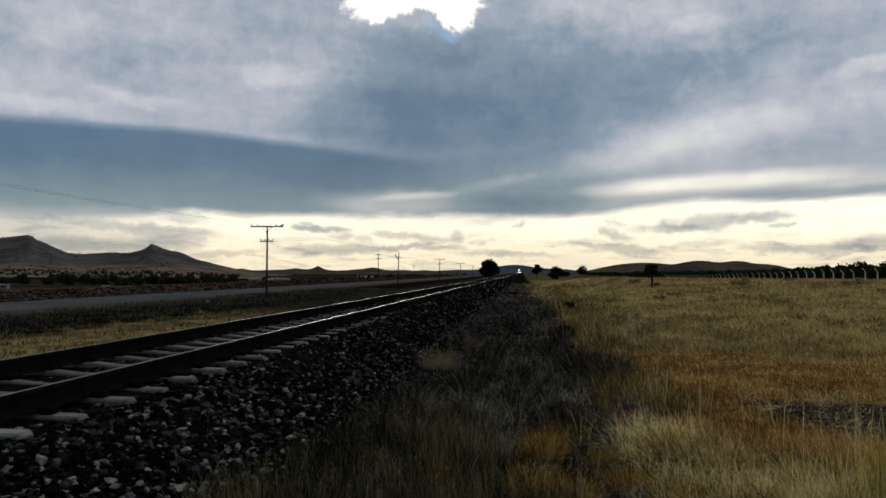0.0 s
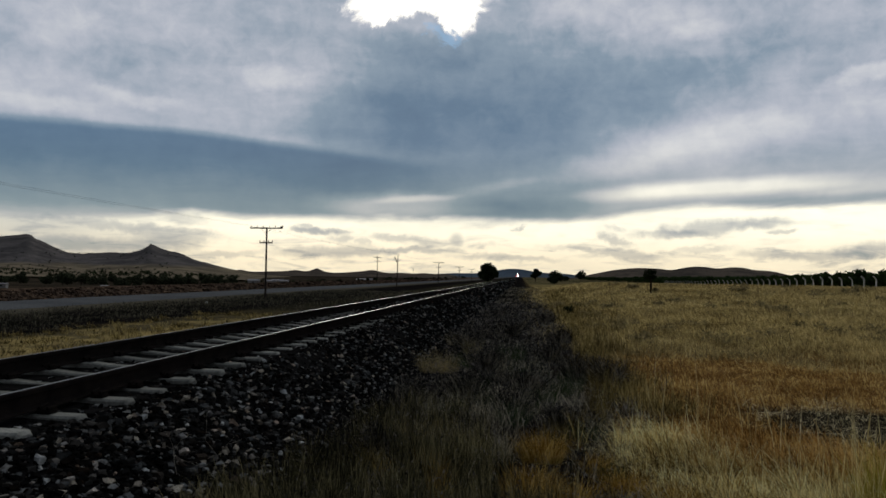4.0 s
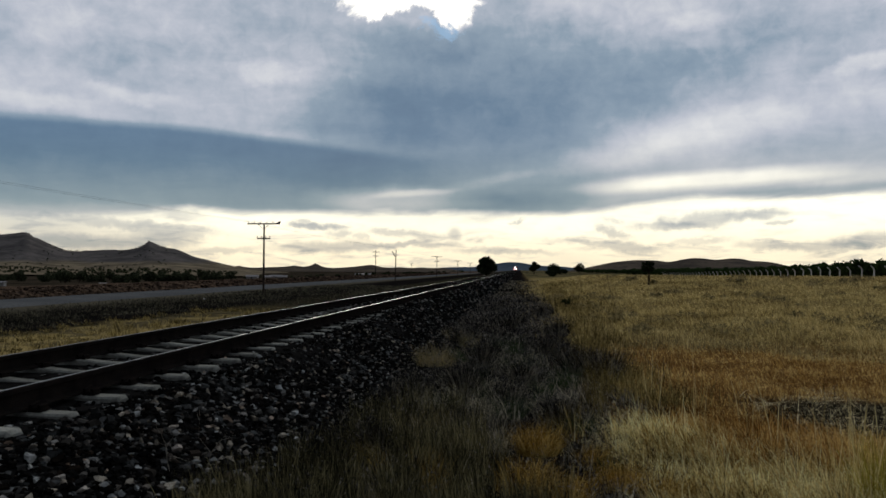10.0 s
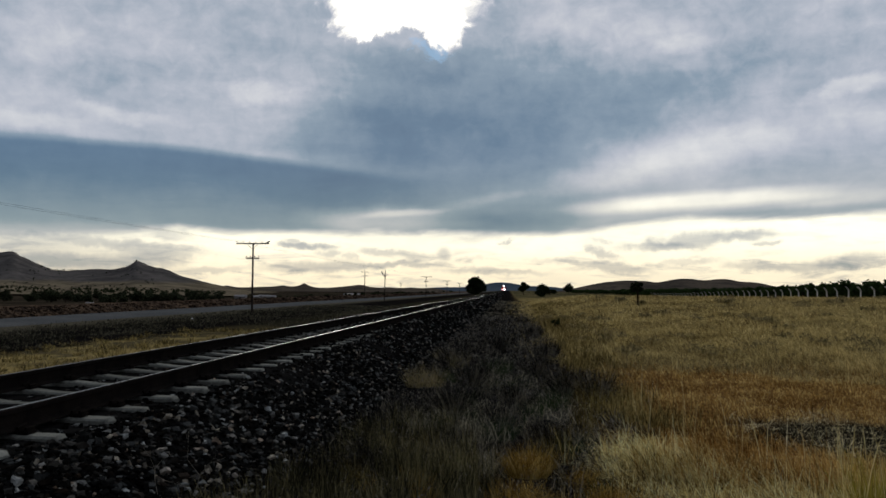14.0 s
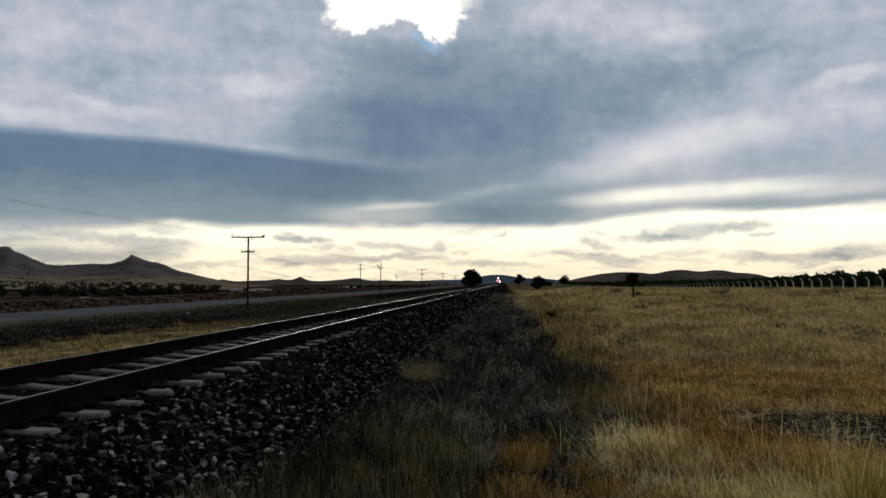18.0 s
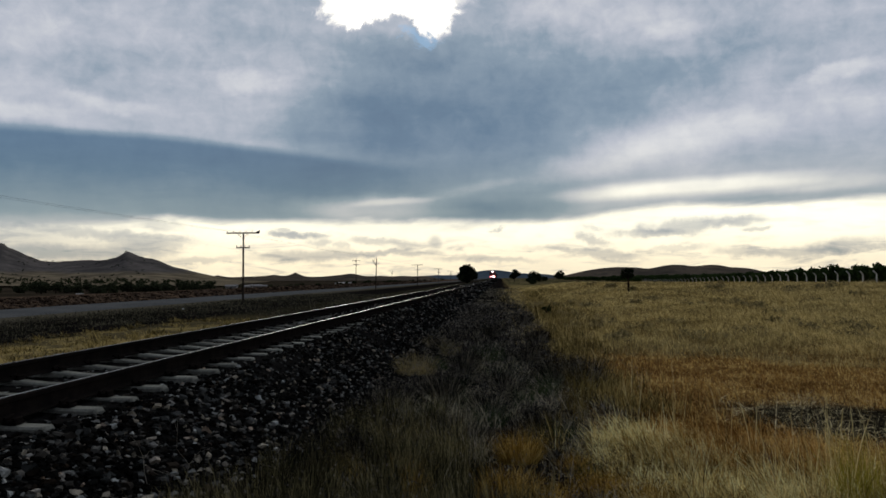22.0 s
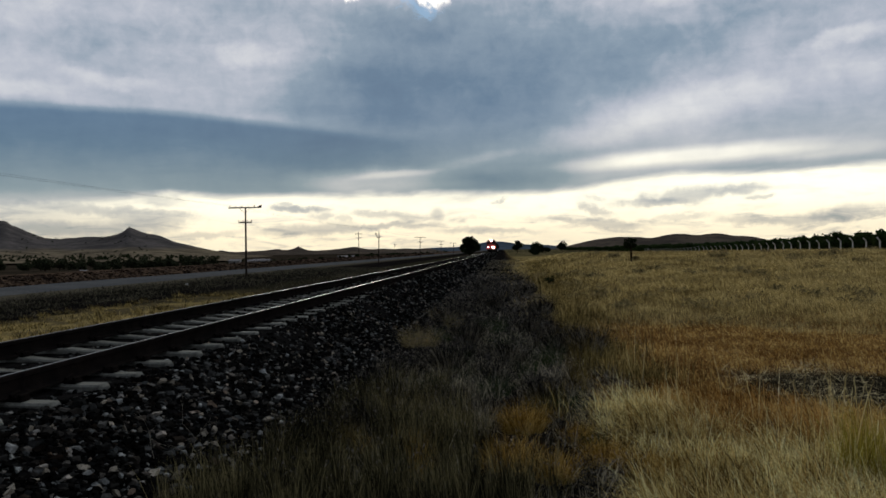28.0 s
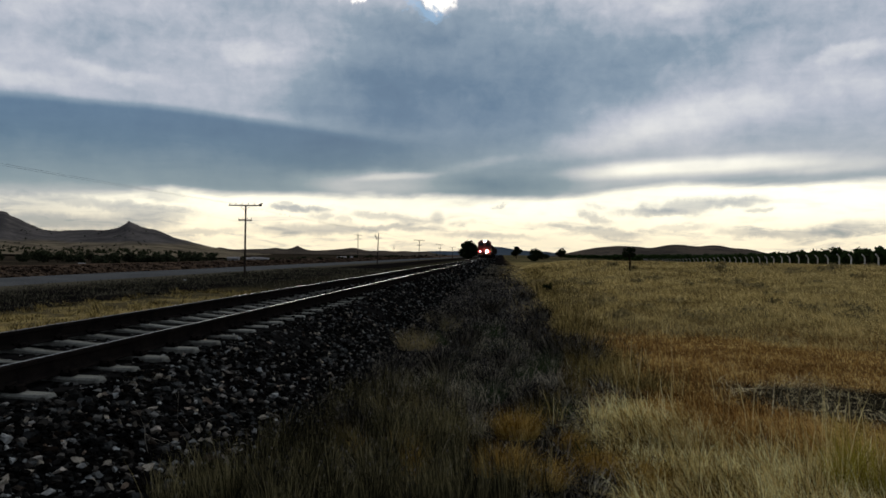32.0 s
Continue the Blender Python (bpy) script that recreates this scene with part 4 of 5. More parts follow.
xs = rng.uniform(-1.85 - 0.7 * np.clip((ys - 16) / 25, 0, 1), 2.4, 76000)
keep = (xs < weed_edge(ys) + rng.normal(0, 0.15, len(xs))) & patchy(xs, ys, 0.35, -0.8, 4.0) & off_tufts(xs, ys)
xs, ys = xs[keep], ys[keep]
a_x, a_y = clumped(len(xs), xs, ys, 0.085, 60)
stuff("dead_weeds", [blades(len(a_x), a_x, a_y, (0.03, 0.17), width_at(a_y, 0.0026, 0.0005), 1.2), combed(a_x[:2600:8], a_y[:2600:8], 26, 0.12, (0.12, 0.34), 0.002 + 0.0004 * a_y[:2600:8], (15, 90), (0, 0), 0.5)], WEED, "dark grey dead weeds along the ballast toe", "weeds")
# the tall feathery weeds at the toe of the ballast, thickest close by
xs, ys = rng.uniform(-2.0, 0.6, 900), spread_y(900, 4.3, 9.0)
keep = patchy(xs, ys, 0.26, -0.35, 9.0) & off_tufts(xs, ys) & (xs < 0.25 - 0.9 * np.clip((ys - 5.8) / 2.2, 0, 1) + rng.normal(0, 0.12, len(xs))) & (xs > -2.0 + 0.16 * (ys - 4.3))
xs, ys = xs[keep], ys[keep]
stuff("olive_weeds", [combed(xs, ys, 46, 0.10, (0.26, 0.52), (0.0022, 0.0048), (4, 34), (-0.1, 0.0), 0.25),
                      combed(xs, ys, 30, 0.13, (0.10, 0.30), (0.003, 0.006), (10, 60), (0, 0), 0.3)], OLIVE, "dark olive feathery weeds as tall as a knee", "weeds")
# pale curled stems tangled behind them
xs, ys = rng.uniform(-1.0, 1.0, 420), spread_y(420, 5.2, 15)
keep = (xs < weed_edge(ys)) & patchy(xs, ys, 0.33, -0.3, 2.6) & off_tufts(xs, ys)
xs, ys = np.concatenate([xs[keep], rng.uniform(-1.1, -0.1, 150)]), np.concatenate([ys[keep], rng.uniform(6.8, 9.6, 150)])
stuff("dry_stalks", [combed(xs, ys, 24, 0.14 + 0.004 * ys, (0.16, 0.42), 0.0022 + 0.0004 * ys, (15, 140), (-0.1, 0.0), 0.6), combed(xs[::2], ys[::2], 3, 0.2, (0.14, 0.36), 0.0034 + 0.0005 * ys[::2], (10, 120), (0.0, 0.0), 0.8)], STALK, "pale tangled dry stalks among the weeds", "weeds")
xs, ys = rng.uniform(-1.8, 1.2, 12000), rng.uniform(-9, 4.6, 12000)
stuff("dead_weeds", [blades(12000, xs, ys, (0.04, 0.25), (0.003, 0.006), 0.9)], WEED, "dark grey dead weeds below the ballast", "weeds")
xs, ys = rng.uniform(0.9, 9.0, 26000), rng.uniform(-9, 4.6, 26000)
stuff("straw_grass", [blades(26000, xs, ys, (0.06, 0.3), (0.004, 0.008), 0.8)], STRAW, "dry straw-coloured grass beside the dead weeds", "grass")
xs, ys = -rng.uniform(7.0, 16.0, 60000), spread_y(60000, 7, 130)
keep = patchy(xs, ys, 0.8, -0.2, 1.0) & (-xs + rng.normal(0, 1.0, len(xs)) < 13.0) & (ys + rng.normal(0, 4, len(ys)) < 27)
xs, ys = xs[keep], ys[keep]
stuff("verge_grass", [blades(len(xs), xs, ys, (0.03, 0.14), width_at(ys, 0.003, 0.0007), 1.2)], YELLOWGRASS, "short yellow grass on the verge", "grass")
xs, ys = -rng.uniform(9.5, 20.6, 44000), spread_y(44000, 12, 85)
keep = patchy(xs, ys, 1.0, 1.1, 3.0) | (-xs + rng.normal(0, 1.0, len(xs)) > 14.5) | ((ys + rng.normal(0, 8, len(ys)) > 48) & patchy(xs, ys, 1.6, -0.4, 8.0))
xs, ys = xs[keep], ys[keep]
a_x, a_y = clumped(len(xs), xs, ys, 0.12)
stuff("verge_scrub", [blades(len(a_x), a_x, a_y, (0.04, 0.18), width_at(a_y, 0.004, 0.0007), 0.9)], SCRUB, "low dark scrub beside the road", "scrub")


v_x, v_y = -rng.uniform(7.3, 13.5, 420), spread_y(420, 7, 34)
stuff("verge_tussocks", [combed(v_x, v_y, 30, 0.16 + 0.003 * v_y, (0.08, 0.26), 0.003 + 0.0006 * v_y, (15, 85), (0, 0), 0.4)], EDGEGRASS, "low brown tussocks on the verge", "grass")


def tuft(x, y, radius, height, mat, name, label, count=300, lean=(10, 75), way=(0.0, 0.0)):
    """One grass tussock, its blades arching outwards."""
    v, t = combed(np.zeros(1), np.zeros(1), count, radius, (height * 0.7, height * 1.35), (0.002, 0.0042), lean, way, 0.1, np.zeros(1))
    ob = new(name, tri_mesh(name, v, t, mat))
    ob.location = (x, y, float(ground_z(x, y)) - 0.01)
    return tagged(ob, label, name.replace("_", " "), name.replace("_", " ") + "s")


for x, y, r, h in TUFTS:
    tuft(x, y, r, h, ORANGE, "grass_tuft", "rounded orange-brown dry grass tuft", int(1500 * r / 0.36), (14, 95))
for x, y, r, h in ((-0.70, 5.95, 0.13, 0.36), (-0.58, 5.6, 0.10, 0.30), (-1.03, 6.1, 0.08, 0.24)):
    tuft(x, y, r, h, ORANGE, "grass_tuft", "upright ochre grass tuft among the weeds", 170, (5, 40))
for x, y, r, h in ((-1.37, 13.3, 0.42, 0.34), (-1.0, 16.5, 0.4, 0.36), (-1.5, 18.5, 0.4, 0.3)):
    tuft(x, y, r, h, FIELDSHRUB, "weed_clump", "rounded olive-grey bushy weed clump", 700, (12, 90))
for x, y, r, h in ((2.42, 5.75, 0.2, 0.42), (2.7, 6.2, 0.18, 0.44), (2.6, 5.6, 0.22, 0.36)):
    tuft(x, y, r, h, GREENSTALK, "grass_tuft", "tall yellow-green grass stalks", 260, (5, 40))
for x, y, r, h in ((-1.0, 7.35, 0.18, 0.36), (-0.72, 7.5, 0.16, 0.32), (-0.55, 6.15, 0.16, 0.30), (-1.2, 6.25, 0.18, 0.36), (-0.4, 6.5, 0.14, 0.28), (0.35, 7.4, 0.14, 0.3), (0.55, 8.2, 0.15, 0.34), (0.85, 8.9, 0.16, 0.36), (0.95, 9.8, 0.2, 0.4), (1.05, 11.0, 0.2, 0.42), (1.2, 13.0, 0.25, 0.45)):
    tuft(x, y, r, h, EDGEGRASS, "grass_tuft", "dull ochre grass tuft among the weeds", 240, (6, 48))
for x, y, r, h in ((-0.35, 9.6, 0.35, 0.28), (0.62, 7.9, 0.25, 0.22), (-0.9, 14.0, 0.4, 0.3), (-0.1, 8.7, 0.28, 0.3), (0.3, 9.9, 0.3, 0.32), (-0.6, 11.0, 0.35, 0.32), (0.1, 12.5, 0.4, 0.34), (0.72, 6.35, 0.2, 0.22), (-0.2, 15.5, 0.45, 0.36), (0.6, 10.9, 0.3, 0.36), (-0.75, 8.9, 0.3, 0.3)):
    tuft(x, y, r, h, GREENWEED, "weed_clump", "small dark green weed clump", 420, (10, 80))


# ---- trees ----
def leaf_cloud(n, centres, radii, size):
    pick = rng.integers(0, len(centres), n)
    d = rng.normal(0, 1, (n, 3))
    d /= np.linalg.norm(d, axis=1)[:, None]
    p = centres[pick] + d * (radii[pick] * rng.uniform(0.45, 1.05, n))[:, None] * np.array([1, 1, 0.85])
    u = rng.normal(0, 1, (n, 3))
    u /= np.linalg.norm(u, axis=1)[:, None]
    w_ = np.cross(u, rng.normal(0, 1, (n, 3)))
    w_ /= np.linalg.norm(w_, axis=1)[:, None]
    s = size * rng.uniform(0.6, 1.5, n)[:, None]
    v = np.stack([p - u * s, p + w_ * s * 0.6, p + u * s, p - w_ * s * 0.6], 1)
    t = (np.arange(n, dtype=np.int32) * 4)[:, None, None] + np.array([[0, 1, 2], [0, 2, 3]], np.int32)[None]
    return v.reshape(-1, 3), t.reshape(-1, 3)


def field_shrub(x, y, spread, height, seed):
    """A low grey-green bush of several uneven clumps."""
    r = random.Random(900 + seed)
    c = [(r.uniform(-0.5, 0.5) * spread, r.uniform(-0.4, 0.4) * spread, height * r.uniform(0.15, 0.6)) for _ in range(r.randint(4, 9))]
    v, t = leaf_cloud(300, np.array(c), np.array([spread * r.uniform(0.12, 0.32) for _ in c]), 0.016 + 0.0009 * y)
    v[:, 2] = np.maximum(v[:, 2], -0.03)
    ob = new("shrub", tri_mesh("shrub", v, t, FIELDSHRUB))
    ob.location = (x, y, float(ground_z(x, y)))
    return tagged(ob, "low grey-green shrub among the field grass", "shrub", "field shrubs")


tr_ = random.Random(21)
for k in range(46):
    y = 19 * (84 / 19) ** tr_.random()
    x = tr_.uniform(2.5, 0.5 * y) if k < 38 else tr_.uniform(1.4, 0.16 * y)
    field_shrub(x, y, tr_.uniform(0.3, 0.9) + 0.008 * y, tr_.uniform(0.14, 0.3) + 0.0015 * y, k)


def tree(name, height, spread, trunk, leaves, leaf_size, mat, label, seed, clumps=14, lean=(0, 0), low=0.25):
    """A tapered trunk with limbs and a ragged crown of small leaves; its base is the origin."""
    r = random.Random(seed)
    root = tagged(new(name), label, "tree")
    bm = bmesh.new()
    top = Vector((lean[0], lean[1], height * 0.62))
    fork = Vector((lean[0] * 0.5, lean[1] * 0.5, height * max(low, 0.16)))
    rod(bm, (0, 0, -0.2), fork, trunk, trunk * 0.75)
    rod(bm, fork, top, trunk * 0.75, trunk * 0.3)
    centres, radii = [], []
    for i in range(clumps):
        d = Vector((r.gauss(0, 1), r.gauss(0, 1), r.gauss(0, 1))).normalized() * r.random() ** 0.4
        f = (1 + low) / 2 + d.z * (1 - low) / 2 * 0.70
        end = Vector((lean[0] * f + d.x * spread * 0.37, lean[1] * f + d.y * spread * 0.37, height * f))
        start = fork.lerp(top, r.uniform(0.0, 0.9))
        rod(bm, start, end, trunk * 0.3, trunk * 0.08, 5)
        centres.append(end)
        radii.append(spread * r.uniform(0.10, 0.19))
    centres.append(Vector((lean[0], lean[1], height * (1 + low) / 2)))
    radii.append(spread * 0.25)
    part("trunk", bm, BARK, root)
    v, t = leaf_cloud(leaves, np.array([c[:] for c in centres]), np.array(radii), leaf_size)
    child("crown", tri_mesh("crown", v, t, mat), root)
    return root


def stand(ob, x, y, dz=0.0, turned=0.0, scale=1.0):
    ob.matrix_basis = pose(x, y, float(ground_z(x, y)) + dz, 0, 0, turned) @ Matrix.Diagonal((scale, scale, scale, 1))
    return ob


def dead_shrub(x, y, height, spread, seed):
    """A dry bush of many fine stems with withered leaflets."""
    root = tagged(new("dead_shrub"), "dark dry bush of fine stems beside the track", "shrub", "dead shrubs")
    n = 620
    an, rr = rng.uniform(0, math.tau, n), spread * 0.16 * np.sqrt(rng.uniform(0, 1, n))
    v, t = blades(n, np.cos(an) * rr, np.sin(an) * rr, (height * 0.45, height * 1.1), (0.0022 + 0.0002 * y, 0.0042 + 0.0003 * y), 0.25, zs=np.zeros(n))
    k = v.reshape(n, 5, 3)
    out = np.array([0, 0, 0.5, 0.5, 1.0])[None, :]
    k[..., 0] += (np.cos(an) * spread * 0.42 * rng.uniform(0.3, 1, n))[:, None] * out
    k[..., 1] += (np.sin(an) * spread * 0.42 * rng.uniform(0.3, 1, n))[:, None] * out
    child("branchwork", tri_mesh("branchwork", k.reshape(-1, 3), t, WEED), root)
    r = random.Random(seed)
    c = np.array([(r.uniform(-0.3, 0.3) * spread, r.uniform(-0.3, 0.3) * spread, height * r.uniform(0.3, 0.8)) for _ in range(9)])
    lv, lt = leaf_cloud(1500, c, np.full(9, spread * 0.24), 0.004 + 0.00055 * y)
    child("foliage", tri_mesh("foliage", lv, lt, LEAFLET), root)
    root.location = (x, y, float(ground_z(x, y)))
    return root


for i, (x, y, h, sp) in enumerate(((1.25, 11.6, 0.55, 0.8), (0.85, 12.6, 0.45, 0.8), (-0.1, 9.2, 0.4, 0.7), (-0.7, 10.3, 0.45, 0.7), (0.45, 8.4, 0.35, 0.6), (-1.2, 9.3, 0.4, 0.6), (0.1, 11.2, 0.4, 0.8),
                                   (-0.6, 13.5, 0.5, 0.9), (0.5, 15.0, 0.45, 0.9), (-1.2, 17.0, 0.5, 0.9), (0.9, 19.0, 0.5, 0.9), (-0.2, 22.0, 0.5, 1.0), (0.8, 27.0, 0.5, 1.0), (-0.9, 31.0, 0.5, 1.1), (-1.2, 6.9, 0.35, 0.5), (-0.5, 7.5, 0.35, 0.5))):
    dead_shrub(x, y, h, sp, 300 + i)
n = 34000
xs, ys = rng.uniform(-1.8, 1.3, n), spread_y(n, 4.6, 45)
keep = (xs < weed_edge(ys)) & patchy(xs, ys, 0.3, -0.6, 6.0) & off_tufts(xs, ys)
xs, ys = xs[keep], ys[keep]
c = np.stack([xs, ys, ground_z(xs, ys) + rng.uniform(0.02, 0.22, len(xs)) * np.where((xs < 0.1) & (ys < 8.5), 2.0, 1.0)], 1)
d = rng.normal(0, 1, (len(xs), 2, 3))
d /= np.linalg.norm(d, axis=2)[..., None]
sz = (0.004 + 0.0007 * ys)[:, None] * rng.uniform(0.6, 1.4, (len(xs), 1))
v = np.stack([c - d[:, 0] * sz * 1.6, c + d[:, 1] * sz, c + d[:, 0] * sz * 1.6], 1).reshape(-1, 3)
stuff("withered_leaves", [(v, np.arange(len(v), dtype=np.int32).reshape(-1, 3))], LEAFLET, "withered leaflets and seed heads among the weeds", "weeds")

stand(tree("tree", 6.0, 6.2, 0.28, 8000, 0.27, LEAF, "large dark round-crowned tree beside the railway", 1, 34, low=0.06), -10.5, 250, -1.35, 0, 1.3)
stand(tree("tree", 5.8, 4.8, 0.18, 3200, 0.22, LEAF, "dark round tree on a short trunk", 2, 14, low=0.12), 5.2, 300, -0.4)
stand(tree("sapling", 2.35, 1.5, 0.11, 800, 0.085, LEAF, "thin dark sapling standing alone in the field", 3, 12, (-0.06, 0), 0.42), 8.35, 53, 0, 0, 0.72)
field_shrub(8.55, 52.8, 0.5, 0.55, 700)
stand(tree("bush", 0.62, 0.46, 0.02, 420, 0.026, LEAF, "small black bush at the edge of the field", 26, 8, low=0.05), 1.8, 31.5)
for i, (x, y, h, s) in enumerate(((14.2, 330, 3.9, 6.8), (24.8, 340, 4.6, 5.8), (11.0, 290, 2.2, 5.0), (15.0, 300, 2.2, 6.0), (9.5, 260, 1.3, 3.0), (8.0, 200, 0.9, 2.4))):
    stand(tree("bush", h, s, 0.1, 1900, 0.2, LEAF, "low dark bush on the plain", 20 + i, 12, low=0.05), x, y, 0.25 if y > 300 else 0.0)

ORCHARD = [tree("orchard_tree", 2.7, 3.4, 0.09, 900, 0.17, LEAF_GREEN, "dense green orchard tree behind the fence", 40 + i, 12, low=0.12) for i in range(4)]
o_rng = random.Random(5)
for i, ob in enumerate(ORCHARD):
    ob["group"] = "orchard trees"
    stand(ob, 45, 78 + 3 * i)
for k, y in enumerate(np.arange(90, 330, 3.0)):
    copy_thing(ORCHARD[k % 4], pose(45 + o_rng.uniform(-0.5, 0.5), y + o_rng.uniform(-0.5, 0.5), float(ground_z(45, y)) - 0.05 + o_rng.uniform(-0.3, 0.0), 0, 0, o_rng.uniform(0, 360)))
for k, y in enumerate(np.arange(330, 600, 6.0)):
    copy_thing(ORCHARD[k % 4], pose(46 + o_rng.uniform(-2, 2), y + o_rng.uniform(-1, 1), float(ground_z(46, y)) - 0.05 + o_rng.uniform(-0.5, 0.0), 0, 0, o_rng.uniform(0, 360)))
for k, y in enumerate(np.arange(76, 330, 3.4)):
    copy_thing(ORCHARD[k % 4], pose(53 + o_rng.uniform(-1.5, 1.5), y + o_rng.uniform(-1, 1), float(ground_z(53, y)) + 0.0 + o_rng.uniform(-0.35, 0.0), 0, 0, o_rng.uniform(0, 360)))

PLAIN = [tree("farm_tree", 5.2, 5.8, 0.2, 900, 0.28, FARMLEAF, "dark farm tree below the hill", 60 + i, 12, low=0.08) for i in range(4)]
t_rng = random.Random(8)
for k in range(88):
    u = t_rng.uniform(-60, 420) if k < 80 else t_rng.choice((326, 338, 252, 452, 300))
    y = t_rng.uniform(290, 380)
    x = math.tan(bearing(u)) * y
    m = pose(x, y, float(ground_z(x, y)), 0, 0, t_rng.uniform(0, 360))
    if k < 4:
        PLAIN[k]["group"] = "farm trees"
        PLAIN[k].matrix_basis = m
    else:
        copy_thing(PLAIN[k % 4], m @ pose(0, 0, t_rng.uniform(-2.2, 0.1)))

# ---- fence with bent-topped posts ----
FENCE_X = 36.6
fence = tagged(new("fence"), "white concrete fence posts with bent tops and wires", "fence")


def fence_post():
    bm = bmesh.new()
    rings = []
    for x, z, r in ((0, -0.3, 0.06), (0, 1.06, 0.052), (-0.05, 1.16, 0.05), (-0.32, 1.43, 0.045)):
        rings.append([bm.verts.new((x + sx * r * (1 if z < 1.3 else 0.75), sy * r, z + (0 if z < 1.3 else sx * r * 0.7))) for sx, sy in ((-1, -1), (1, -1), (1, 1), (-1, 1))])
    for p, q in zip(rings, rings[1:]):
        for i in range(4):
            bm.faces.new((p[i], p[(i + 1) % 4], q[(i + 1) % 4], q[i]))
    bm.faces.new(rings[-1])
    bmesh.ops.recalc_face_normals(bm, faces=bm.faces)
    me = bpy.data.meshes.new("post")
    bm.to_mesh(me)
    bm.free()
    me.materials.append(POST)
    return me


POST_ME = fence_post()
f_rng = random.Random(11)
for k in range(-4, 40):
    y = 93.0 + 3.0 * k
    child("post", POST_ME, fence, pose(FENCE_X + f_rng.uniform(-0.06, 0.06), y, float(ground_z(FENCE_X, y)) - 0.22 + f_rng.uniform(-0.06, 0.04), f_rng.uniform(-1.5, 1.5), f_rng.uniform(-1.5, 1.5), f_rng.uniform(-6, 6)))

# ---- telegraph poles ----
POLE_X, POLE_STEP = -18.75, 61.0


def telegraph_pole(height, arms=((0.0, 1.24), (0.62, 0.5)), label="dark wooden telegraph pole with two crossarms", stout=1.0):
    root = tagged(new("telegraph_pole"), label, "pole", "telegraph poles")
    bm = bmesh.new()
    rod(bm, (0, 0, -0.4), (0, 0, height), 0.08 * stout, 0.058 * stout, 10)
    part("pole", bm, WOOD, root)
    for k, (down, half) in enumerate(arms):
        z = height - 0.06 - down * 1.75
        bm = bmesh.new()
        box(bm, -half, half, -0.15, -0.06, z - 0.045 * stout, z + 0.045 * stout, 0.008)
        arm = part("crossarm", bm, WOOD, root)
        for i in range(6 if k == 0 else 4):
            x = half * (-0.94 + 1.88 * i / (5 if k == 0 else 3))
            bm = bmesh.new()
            rod(bm, (x, -0.1, z + 0.04), (x, -0.1, z + 0.10), 0.012, 0.012, 6)
            rod(bm, (x, -0.1, z + 0.08), (x, -0.1, z + 0.17), 0.036, 0.026, 8)
            part("insulator", bm, PORCELAIN, arm, "brown porcelain insulator")
        if k == 0:
            for s in (-1, 1):
                bm = bmesh.new()
                rod(bm, (s * 0.42, -0.16, z - 0.03), (0, -0.12, z - 0.42), 0.014, 0.014, 6)
                part("brace", bm, RUST, root)
    return root


POLE_Y = [58.0 + POLE_STEP * k for k in range(-1, 8)]
full = telegraph_pole(5.15)
full.matrix_basis = pose(POLE_X - 0.2, 58.0, -0.15)
for k, y in enumerate(POLE_Y):
    if y not in (58.0, 119.0):
        copy_thing(full, pose(POLE_X, y, -0.15 - 0.0034 * max(y - 60, 0), 0, roll_rng.uniform(-1, 1), roll_rng.uniform(-4, 4)))
broken = telegraph_pole(4.75, ((0.32, 0.45),), "leaning telegraph pole with a broken hanging crossarm")
broken.matrix_basis = pose(POLE_X + 0.1, 119.0, -0.2, 0, 1.6, 0)
for c in broken.children:
    if c.name.startswith("crossarm"):
        c.matrix_basis = pose(-0.35, 0, 4.1) @ pose(0, 0, 0, 0, 62, 0) @ pose(0, 0, -4.13)

def tube(points, r, sides=4):
    verts, faces = [], []
    for p in points:
        verts += [(p[0] + r * math.cos(math.tau * k / sides), p[1], p[2] + r * math.sin(math.tau * k / sides)) for k in range(sides)]
    for i in range(len(points) - 1):
        faces += [(i * sides + k, i * sides + (k + 1) % sides, (i + 1) * sides + (k + 1) % sides, (i + 1) * sides + k) for k in range(sides)]
    return verts, faces


for x in (-1.16, -0.70):
    points = []
    for y0, y1 in zip(POLE_Y[:4], POLE_Y[1:4]):
        points += [(POLE_X - 0.2 + x, y0 + (y1 - y0) * f, 5.08 - 0.8 * f * (1 - f) - 0.0018 * max(y0 - 60 + 61 * f, 0)) for f in np.linspace(0, 0.95, 20)]
    tagged(new("telegraph_wire", mesh_of("telegraph_wire", *tube(points, 0.0035), WIRE, True)), "thin dark telegraph wire sagging between poles", "wire", "telegraph wires")

for up in (0.4, 0.8, 1.2):
    ys = [81 + 6.0 * k for k in range(22)]
    child("wire", mesh_of("wire", *tube([(FENCE_X - 0.08, y, float(ground_z(FENCE_X, y)) + up) for y in ys], 0.004), WIRE, True), fence)

for x, y, h in ((-56, 308, 10.4), (-95, 698, 12.0)):
    p = telegraph_pole(h, ((0.35, 1.5), (1.2, 1.1)), "tall wooden power pole with two crossarms", 2.0)
    p.matrix_basis = pose(x, y, float(ground_z(x, y)), 0, 0, 20)

